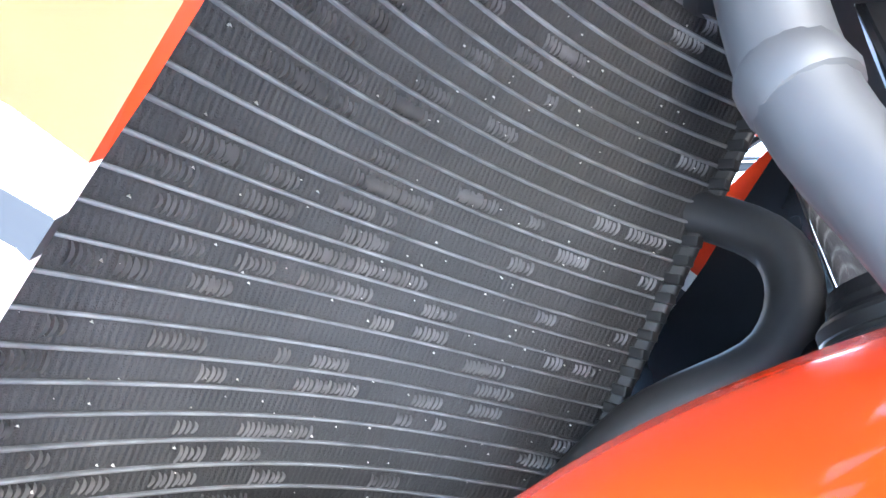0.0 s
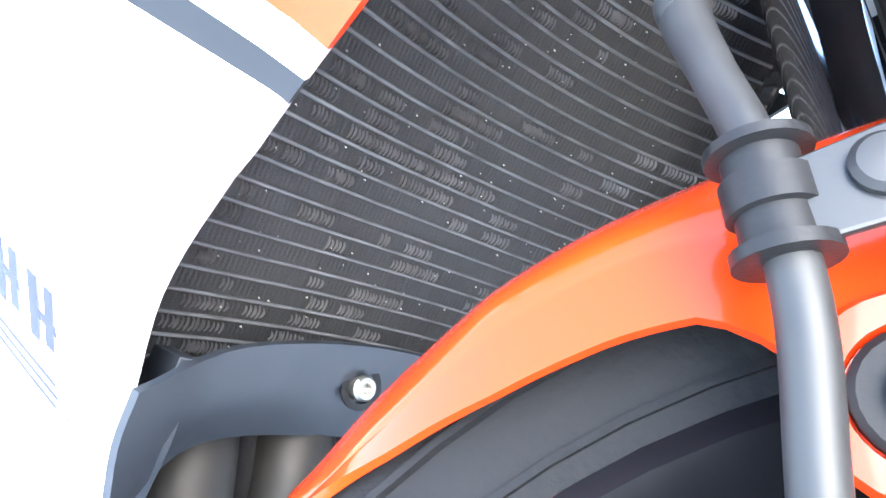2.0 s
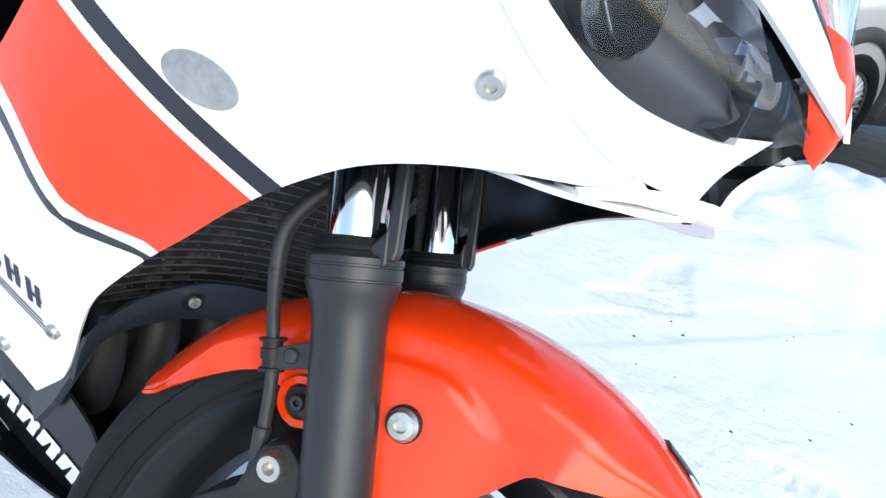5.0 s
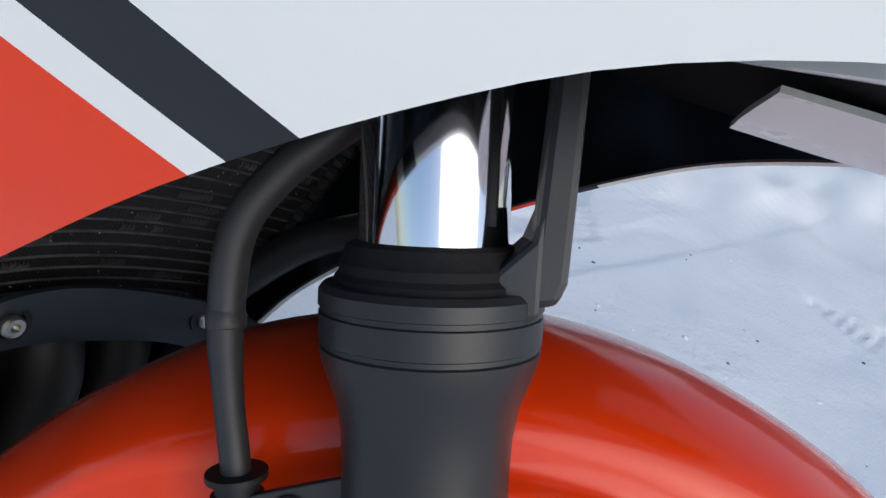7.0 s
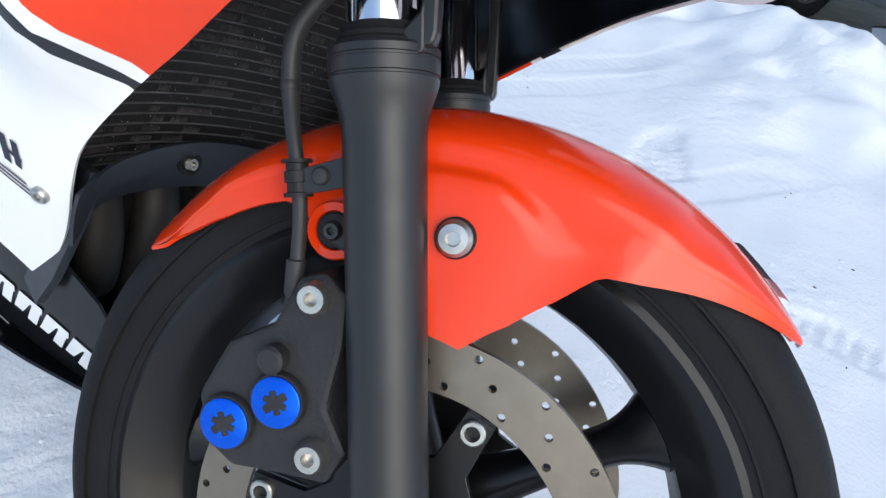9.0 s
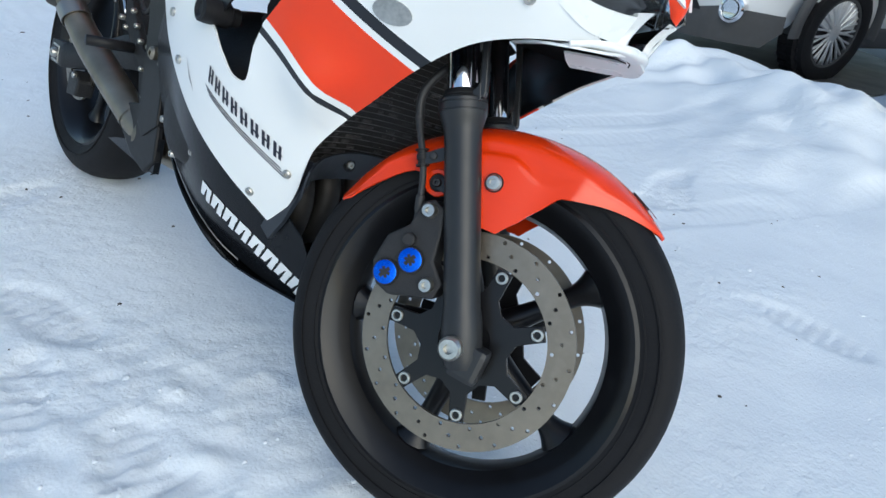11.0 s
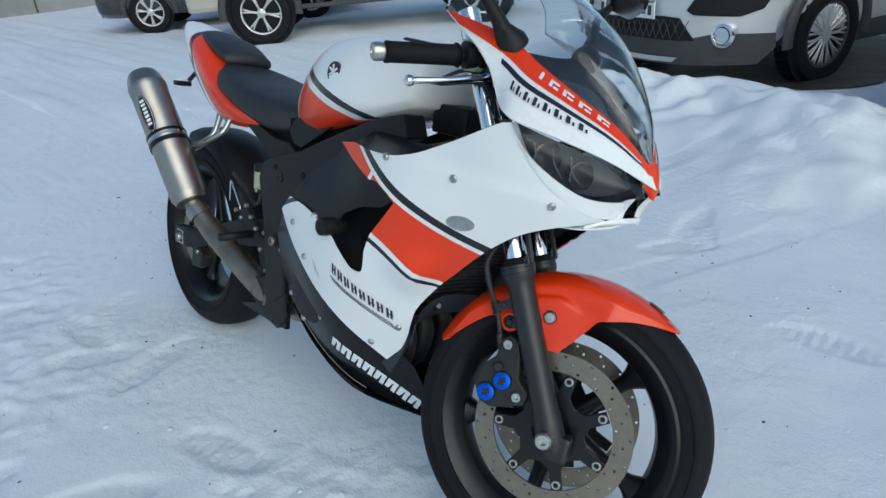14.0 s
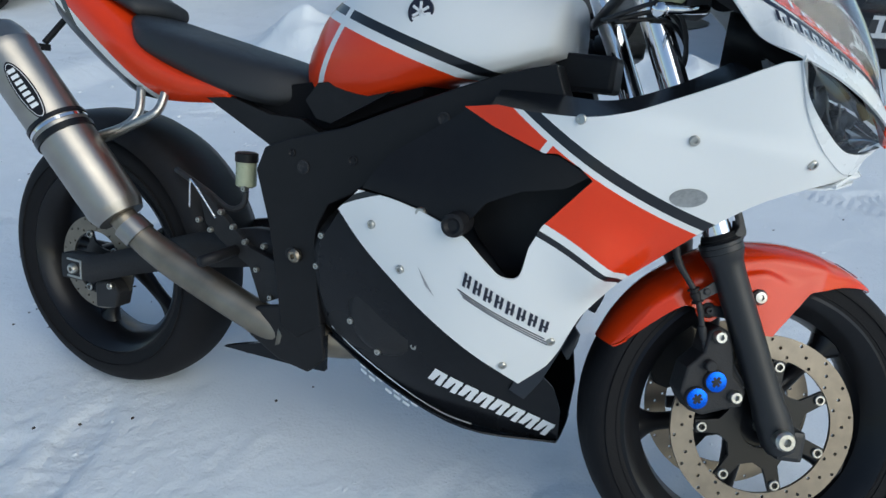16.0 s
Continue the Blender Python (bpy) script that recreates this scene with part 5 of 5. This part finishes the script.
m_dirt = material("frozen_dirt", (0.07, 0.06, 0.05), 0.8, 0, 0, grain=0.6, grain_scale=80, dark=0.6)
scatter("snow_crumbs", 2600, (-1.6, 2.4, -.9, 2.2), .0055, m_snow, "small crumbs of kicked-up snow", "snow", .32)
scatter("snow_crumbs", 700, (-5.5, -.2, .8, 4.5), .02, m_snow, "lumps of broken snow", "snow", .35)
scatter("dirt_specks", 170, (-1.6, 2.2, -.9, 1.8), .0068, m_dirt, "dark specks of dirt on the snow", "dirt", .35)

# ---- parked cars ----
m_silver = material("silver_paint", (0.62, 0.63, 0.64), 0.3, 0.35, 0.6, grain=0.4, grain_scale=6, dark=0.85)
m_beige = material("beige_paint", (0.46, 0.43, 0.37), 0.32, 0.3, 0.5, grain=0.5, grain_scale=5, dark=0.8)
m_carblack = material("black_car_paint", (0.015, 0.016, 0.02), 0.2, 0, 0.6, grain=0.5, grain_scale=6, dark=2.5)
m_trim = material("grey_car_plastic", (0.035, 0.036, 0.038), 0.6, 0, 0, grain=0.5, grain_scale=30, dark=1.8)
m_window = material("dark_car_glass", (0.02, 0.025, 0.03), 0.05, 0, 0.3)
m_alloy = material("silver_alloy", (0.6, 0.6, 0.6), 0.35, 0.7, 0, grain=0.4, grain_scale=40, dark=0.7)
m_white_plate = material("white_plate", (0.75, 0.75, 0.74), 0.4, 0, 0, grain=0.3, grain_scale=60, dark=0.85)
m_carlens = glass("car_lamp_lens", (0.85, 0.9, 0.92), 0.05)
m_loose = material("fresh_snow", (0.86, 0.87, 0.89), 0.7, 0, 0, grain=0.4, grain_scale=20, bump=0.5, bump_scale=30, dark=0.92)


def road_wheel(c, r, parent, spokes, dark=False):
    s = -1 if c[1] < 0 else 1
    rim_r = r * .66
    t = turned("wheel", c, (0, s, 0), [(-.09, rim_r), (-.10, r * .82), (-.09, r * .95), (-.06, r), (.06, r), (.09, r * .95), (.10, r * .82), (.09, rim_r + .01), (.07, rim_r), (.02, rim_r - .01), (-.05, rim_r * .9)], m_rubber, parent, "studded winter wheel", seg=48, closed=False)
    for i in range(36):
        a = 2 * math.pi * i / 36
        for k in (-1, 1):
            p = Vector(c) + Vector((math.cos(a) * r, s * k * .04, math.sin(a) * r))
            box("tread_block", p - Vector((.012, .03, .008)), p + Vector((.012, .03, .008)), m_rubber, t, 0, turn=Matrix.Rotation(-a + math.pi / 2, 4, "Y"))
    turned("rim", c, (0, s, 0), [(.02, rim_r - .005), (.085, rim_r + .004), (.082, rim_r - .012), (.045, rim_r - .02), (.0, rim_r * .92), (.0, .0)], m_trim if dark or spokes > 12 else m_alloy, t, seg=40, closed=False)
    turned("hub_cap", c, (0, s, 0), [(.0, .06), (.07, .055), (.08, .035), (.082, 0)], m_alloy, t, seg=20, closed=False)
    for i in range(spokes):
        a = 2 * math.pi * i / spokes + .2
        for da in (-.09, .09):
            d0, d1 = Vector((math.cos(a), 0, math.sin(a))), Vector((math.cos(a + da), 0, math.sin(a + da)))
            tube("rim_spoke", [Vector(c) + d0 * .04 + Vector((0, s * .066, 0)), Vector(c) + (d0 + d1) * .5 * rim_r * .55 + Vector((0, s * .072, 0)), Vector(c) + d1 * (rim_r - .012) + Vector((0, s * .072, 0))], [.014, .013, .015] if spokes < 12 else [.009, .007, .008], m_alloy, t, seg=6, n=3)
    return t


def car(label, m, paint, stations, cabin, wheels, r, spokes, glass_rows, group="cars parked behind the motorcycle"):
    """A car that faces +x of its own frame: a lofted body, a cabin with windows, four wheels in dark arches."""
    ob = thing("car", label, "car", m, group)
    body = hull_body("body", stations, paint, ob, nu=5, nv=4)
    if cabin:
        hull_body("cabin", cabin, paint, ob, nu=4, nv=4)
    for name, a, b, z0, z1, y0, y1, x_slant in glass_rows:
        for s in (-1, 1):
            mesh_object(name, [(a, s * y0, z0), (b, s * y0, z0), (b - x_slant, s * y1, z1), (a + x_slant * .4, s * y1, z1)], [(0, 1, 2, 3)], m_window, ob, "dark side window")
    for x, y in wheels:
        for s in (-1, 1):
            w = road_wheel((x, s * y, r), r, ob, spokes)
            rim = []
            for a in np.linspace(-8, 188, 30).tolist():
                dx, dz = math.cos(radians(a)), math.sin(radians(a))
                rim.append([(x + dx * q, s * (y + dy), max(.16, r + .02 + dz * q)) for q, dy in ((r * 1.13, -.16), (r * 1.13, .085), (r * 1.17, .098), (r * 1.34, .094), (r * 1.38, .07))])
            grid_mesh("wheel_arch", np.array(rim), m_trim, ob, "dark wheel arch")
            # flat dark disc in place of the shaded wheel well; the body has no opening
            turned("arch_shade", (x, s * (y + .06), r + .02), (0, s, 0), [(.0, r * 1.14), (.001, 0)], m_rubber, ob, seg=40, closed=False)
    return ob


def lamp_box(name, c, size, parent, label):
    b = box(name, Vector(c) - Vector(size) / 2, Vector(c) + Vector(size) / 2, m_chrome, parent, .03, label)
    box("lens", Vector(c) - Vector(size) / 2 + Vector((.02, -.004, -.004)), Vector(c) + Vector(size) / 2 + Vector((.012, .004, .004)), m_carlens, b, .03)
    turned("reflector", Vector(c) + Vector((size[0] * .5, 0, 0)), (1, 0, 0), [(-.02, .02), (0, size[2] * .34), (.004, size[2] * .36)], m_chrome, b, seg=20, closed=False)
    return b


def number_plate(c, parent, chars=9):
    pl = box("number_plate", Vector(c) - Vector((.008, .26, .056)), Vector(c) + Vector((.004, .26, .056)), m_white_plate, parent, .004, "white number plate with dark bars")
    for z in (-.054, .054):
        box("plate_edge", Vector(c) + Vector((.004, -.26, z - .003)), Vector(c) + Vector((.007, .26, z + .003)), m_trim, pl, 0)
    for i in range(chars):
        y = .22 - .055 * i - (.03 if i > 5 else 0)
        if i == 6:
            box("plate_edge", Vector(c) + Vector((.004, y + .035, -.054)), Vector(c) + Vector((.007, y + .039, .054)), m_trim, pl, 0)
        box("plate_bar", Vector(c) + Vector((.004, y - .016, -.03 + .006 * (i % 2))), Vector(c) + Vector((.0065, y + .016, .032)), m_trim, pl, 0)
    return pl


# silver crossover that faces the motorcycle
cross_st = [(-3.9, [(.60, .45), (.78, .55), (.80, .85), (.70, 1.0), (0, 1.02)]), (-3.2, [(.70, .30), (.84, .40), (.86, .80), (.80, 1.0), (0, 1.04)]), (-1.2, [(.74, .26), (.86, .34), (.865, .78), (.80, .96), (0, 1.02)]), (-.62, [(.74, .28), (.855, .36), (.855, .72), (.76, .93), (0, 1.0)]), (-.47, [(.70, .28), (.79, .38), (.79, .70), (.74, .90), (0, .985)]), (-.32, [(.62, .28), (.69, .38), (.69, .68), (.66, .86), (0, .955)]), (-.17, [(.50, .30), (.56, .40), (.56, .66), (.52, .80), (0, .90)]), (-.07, [(.40, .32), (.44, .42), (.44, .60), (.42, .72), (0, .80)])]
cross_cab = [(-3.85, [(.60, 1.0), (.62, 1.1), (.52, 1.35), (0, 1.38)]), (-3.2, [(.74, 1.0), (.72, 1.15), (.56, 1.5), (0, 1.54)]), (-2.1, [(.76, .98), (.74, 1.15), (.58, 1.51), (0, 1.56)]), (-1.6, [(.74, .96), (.70, 1.1), (.55, 1.42), (0, 1.46)]), (-1.0, [(.70, .93), (.62, .98), (.45, 1.02), (0, 1.04)])]
cross = car("silver crossover with grey lower trim, snow on its bonnet", pose(-.56, 3.56, 0, 0, 0, -106), m_silver, cross_st, cross_cab, ((-.86, .80), (-3.30, .80)), .315, 15, [("side_window", -2.9, -1.45, 1.03, 1.40, .755, .66, .35)])


def bowed(y, z):
    return .055 - .46 * (abs(y) / .86) ** 3.2 - .55 * max(0, z - .66) ** 1.5


def face_panel(name, outline, mat, parent, label="", off=0.0, thick=.012):
    v, f = flat_mesh(outline, (), .05)
    ob = mesh_object(name, [(bowed(p.x, p.y) + off, p.x, p.y) for p in v], f, mat, parent, label)
    return thicken(ob, thick)


face_panel("bumper", [(-.84, .36), (.84, .36), (.86, .60), (.84, .76), (.5, .86), (0, .90), (-.5, .86), (-.84, .76), (-.86, .60)], m_silver, cross, "silver front bumper", 0, .02)
face_panel("bumper_trim", [(-.80, .20), (.80, .20), (.855, .30), (.85, .39), (.62, .40), (.50, .37), (-.50, .37), (-.62, .40), (-.85, .39), (-.855, .30)], m_trim, cross, "dark grey lower bumper", .008, .02)
face_panel("skid_strip", [(-.40, .215), (.40, .215), (.43, .245), (-.43, .245)], m_alloy, cross, "silver skid strip", .02)
grille = face_panel("lower_grille", [(-.52, .355), (.52, .355), (.42, .495), (.30, .505), (-.30, .505), (-.42, .495)], m_plastic, cross, "black mesh grille", .012)
for i in range(17):
    y = -.44 + .055 * i
    for k in (-1, 1):
        tube("grille_mesh", [(bowed(y, .4) + .026, y, .365), (bowed(y + k * .05, .4) + .026, y + k * .05, .485)], .003, m_trim, grille, seg=5)
number_plate((.082, 0, .54), cross)
up = face_panel("upper_grille", [(-.50, .735), (-.20, .715), (.20, .715), (.50, .735), (.52, .80), (.2, .815), (-.2, .815), (-.52, .80)], m_plastic, cross, "black upper grille with chrome bar", .012)
for s in (-1, 1):
    face_panel("chrome_bar", [(s * .08, .765), (s * .47, .775), (s * .47, .785), (s * .08, .785)][::s], m_chrome, up, "", .022, .006)
bm = bmesh.new()
em = [(.0, .095), (.058, .0), (0, -.095), (-.058, 0)]
ein = [(.0, .05), (.028, .0), (0, -.05), (-.028, 0)]
vo = [bm.verts.new((.078, y, .765 + z)) for y, z in em]
vi = [bm.verts.new((.086, y, .765 + z)) for y, z in ein]
for i in range(4):
    bm.faces.new((vo[i], vo[(i + 1) % 4], vi[(i + 1) % 4], vi[i]))
thicken(part("front_badge", bm, m_chrome, up, "chrome lozenge badge", smooth=False), .02, .003, 0)
for s in (-1, 1):
    lp = face_panel("headlamp", [(s * .47, .70), (s * .62, .69), (s * .86, .76), (s * .875, .86), (s * .60, .855), (s * .48, .80)][::s], m_plastic, cross, "clear headlamp", .012)
    face_panel("bezel", [(s * .49, .715), (s * .63, .705), (s * .84, .77), (s * .855, .845), (s * .60, .842), (s * .50, .79)][::s], m_alloy, lp, "", .02, .004)
    for yy, zz in ((.58, .765), (.70, .785)):
        turned("reflector", (bowed(yy, zz) + .02, s * yy, zz), (1, s * .4, 0), [(0, .05), (.012, .05), (.012, .044), (.002, .02)], m_chrome, lp, seg=20)
    face_panel("lens", [(s * .475, .703), (s * .62, .693), (s * .855, .762), (s * .87, .857), (s * .60, .852), (s * .483, .797)][::s], m_carlens, lp, "clear lens", .045, .004)
    face_panel("bumper_inlet", [(s * .46, .545), (s * .50, .515), (s * .72, .50), (s * .80, .54), (s * .83, .63), (s * .80, .645), (s * .50, .61)][::s], m_plastic, cross, "black bumper inlet", .010)
    fy, fz = s * .66, .39
    fl2 = turned("fog_lamp", (bowed(fy, fz), fy, fz), (1, s * .35, 0), [(-.03, .075), (.035, .075), (.04, .06), (.03, .055), (.03, 0)], m_chrome, cross, "round chrome fog lamp", seg=28, closed=False)
    turned("lens", (bowed(fy, fz) + .03, fy, fz), (1, s * .35, 0), [(0, .056), (.012, .05), (.018, .03), (.02, 0)], m_carlens, fl2, seg=24, closed=False)
    box("side_sill", (-2.95, s * .84 - .03, .22), (-1.05, s * .84 + .03, .36), m_trim, cross, .03)
    sh = box("door_mirror", (-1.35, s * .93 - .09, 1.0), (-1.2, s * .93 + .09, 1.12), m_silver, cross, .04)
snowcap = grid_mesh("bonnet_snow", loft_grid([[(-1.0, -.6, .985), (-1.0, -.2, 1.03), (-1.0, .2, 1.03), (-1.0, .6, .985)], [(-.6, -.62, .985), (-.6, -.2, 1.06), (-.6, .25, 1.05), (-.6, .62, .975)], [(-.27, -.55, .90), (-.22, -.2, .975), (-.25, .2, .97), (-.25, .55, .90)], [(-.10, -.45, .845), (-.06, -.15, .875), (-.09, .2, .875), (-.10, .45, .845)]], 6, 6), m_loose, None, "")
snowcap.matrix_basis = pose(-.56, 3.56, 0, 0, 0, -106)
tagged(snowcap, "snow lying on the silver car's bonnet", "snow", "", "stuff")

# beige pickup standing alongside
pick_st = [(-4.5, [(.72, .65), (.86, .72), (.88, 1.05), (.84, 1.22), (0, 1.23)]), (-3.2, [(.78, .55), (.93, .62), (.95, .95), (.90, 1.20), (0, 1.22)]), (-1.5, [(.78, .52), (.93, .60), (.95, .95), (.88, 1.16), (0, 1.2)]), (-.5, [(.76, .55), (.93, .62), (.94, .95), (.84, 1.12), (0, 1.17)]), (-.12, [(.72, .55), (.88, .62), (.88, .92), (.78, 1.06), (0, 1.1)]), (.02, [(.62, .58), (.74, .66), (.74, .88), (.66, .98), (0, 1.0)])]
pick_cab = [(-4.4, [(.80, 1.2), (.82, 1.3), (.68, 1.85), (0, 1.9)]), (-2.6, [(.82, 1.18), (.83, 1.3), (.70, 1.87), (0, 1.93)]), (-1.9, [(.82, 1.15), (.80, 1.28), (.66, 1.78), (0, 1.84)]), (-1.3, [(.78, 1.12), (.72, 1.17), (.60, 1.2), (0, 1.22)])]
pick = car("dusty beige off-road pickup with silver wheels", pose(-6.82, 3.33, 0, 0, 0, -128), m_beige, pick_st, pick_cab, ((-.80, .88), (-3.56, .88)), .37, 6, [("side_window", -2.75, -1.75, 1.25, 1.7, .835, .75, .3), ("side_window", -3.9, -2.85, 1.25, 1.7, .835, .75, .05)])
box("bumper", (-.35, -.86, .42), (.10, .86, .66), m_beige, pick, .06, "beige front bumper")
for s in (-1, 1):
    lamp_box("headlamp", (-.06, s * .68, .93), (.2, .3, .2), pick, "clear headlamp")
    box("fog_recess", (-.06, s * .62 - .12, .46), (.112, s * .62 + .12, .58), m_plastic, pick, .03)
    box("side_step", (-3.1, s * .93 - .06, .38), (-1.3, s * .93 + .06, .43), m_trim, pick, .015)
    for x in (-1.62, -2.75, -3.1):
        box("door_seam", (x - .004, s * .952 - .004, .62), (x + .004, s * .952 + .003, 1.15), m_plastic, pick, 0)
    box("side_moulding", (-3.2, s * .955 - .012, .70), (-1.3, s * .955 + .008, .75), m_beige, pick, .004)
    box("door_handle", (-2.62, s * .96 - .012, 1.02), (-2.45, s * .96 + .012, 1.05), m_trim, pick, .006)
box("front_grille", (-.02, -.5, .80), (.05, .5, .98), m_plastic, pick, .02)

# black saloon further off and a dark car beside the crossover
dark_st = [(-4.2, [(.60, .40), (.76, .50), (.78, .85), (.70, .98), (0, 1.0)]), (-3.0, [(.70, .28), (.84, .36), (.86, .78), (.80, .95), (0, 1.0)]), (-1.2, [(.72, .24), (.85, .32), (.86, .75), (.78, .90), (0, .95)]), (-.5, [(.70, .24), (.84, .34), (.84, .68), (.74, .84), (0, .89)]), (-.08, [(.60, .26), (.74, .36), (.74, .60), (.62, .72), (0, .77)]), (.02, [(.5, .30), (.62, .38), (.62, .54), (.52, .62), (0, .65)])]
dark_cab = [(-4.0, [(.60, .96), (.62, 1.0), (.5, 1.04), (0, 1.06)]), (-3.2, [(.72, .95), (.68, 1.1), (.52, 1.38), (0, 1.42)]), (-2.2, [(.74, .93), (.70, 1.1), (.54, 1.40), (0, 1.45)]), (-1.2, [(.68, .90), (.58, .94), (.45, .97), (0, .99)])]
for k, (mt, lab) in enumerate(((pose(-9.98, 3.06, 0, 0, 0, -125), "black saloon with silver wheels, dusted with snow"), (pose(2.12, 2.84, 0, 0, 0, -96), "black car with a bright strip across its front"))):
    c = car(lab, mt, m_carblack, dark_st, dark_cab, ((-.82, .79), (-3.3, .79)), .31, 7, [("side_window", -2.9, -1.6, 1.0, 1.32, .745, .64, .3)])
    number_plate((.045, 0, .46), c)
    box("bumper_strip", (-.06, -.62, .60), (.035, .62, .625), m_chrome, c, .008, "bright strip")
    box("lower_grille", (-.05, -.5, .26), (.03, .5, .36), m_plastic, c, .02)
    for s in (-1, 1):
        lamp_box("headlamp", (-.16, s * .58, .66), (.26, .28, .14), c, "clear headlamp")

# ---- red shed and pale fence far behind ----
m_redwall = material("red_sheet", (0.30, 0.03, 0.03), 0.6, 0, 0, grain=0.6, grain_scale=3, dark=0.6)
m_greywall = material("grey_concrete", (0.30, 0.30, 0.29), 0.8, 0, 0, grain=0.7, grain_scale=3, bump=0.2, bump_scale=20, dark=0.7)
shed = thing("shed", "low red sheet-metal shed with a grey plinth", "building", pose(-22, 7, 0, 0, 0, 8))
box("wall", (-3, -6, .45), (3, 6, 4.0), m_redwall, shed, .03)
box("plinth", (-3.05, -6.05, -.3), (3.05, 6.05, .45), m_greywall, shed, .03)
for i in range(40):
    box("sheet_rib", (2.99, -5.9 + .3 * i, .5), (3.03, -5.86 + .3 * i, 3.9), m_redwall, shed, 0)
box("roof", (-3.3, -6.3, 4.0), (3.3, 6.3, 4.2), m_greywall, shed, .05)

# dark slush under the crossover
m_slush = material("wet_slush", (0.075, 0.065, 0.055), 0.45, 0, 0, grain=0.9, grain_scale=5, bump=0.4, bump_scale=15, dark=0.5)
sl_v, sl_f = flat_mesh([(-.25 + .12 * math.sin(7 * a) + 1.25 * math.cos(a), 4.9 + 1.25 * math.sin(a) * (1 + .12 * math.sin(5 * a))) for a in np.linspace(0, 2 * math.pi, 60, endpoint=False)], (), .12)
slush = mesh_object("slush", [(p.x, p.y, snow_height(p.x, p.y) + .012) for p in sl_v], sl_f, m_slush)
tagged(slush, "dark wet slush under the parked car", "slush", "", "stuff")

m_block = material("dark_blue_block", (0.03, 0.032, 0.05), 0.7, 0, 0, grain=0.6, grain_scale=8, dark=0.5)
for k, (bx, by, bz, w) in enumerate(((-13.2, .55, 0, .62), (-13.25, .55, .42, .55))):
    bl = thing("stacked_block", "dark block with a cap of snow in a low stack", "block", pose(bx, by, bz, 0, 0, 12 + 5 * k), "stacked blocks")
    box("block", (-w, -w, 0), (w, w, .32), m_block, bl, .05)
    hull_body("snow_cap", [(-w, [(w * .9, .31), (w * .95, .34), (0, .37)]), (0, [(w, .31), (w * 1.02, .36), (0, .43)]), (w, [(w * .9, .31), (w * .95, .34), (0, .37)])], m_loose, bl)
low = thing("low_wall", "low grey concrete wall with snow along it", "wall", pose(-17.5, 4.0, 0, 0, 0, 8))
for i in range(6):
    box("wall_block", (-.2, -7 + 2.2 * i, -.2), (.2, -4.84 + 2.2 * i, .5), m_greywall, low, .03)
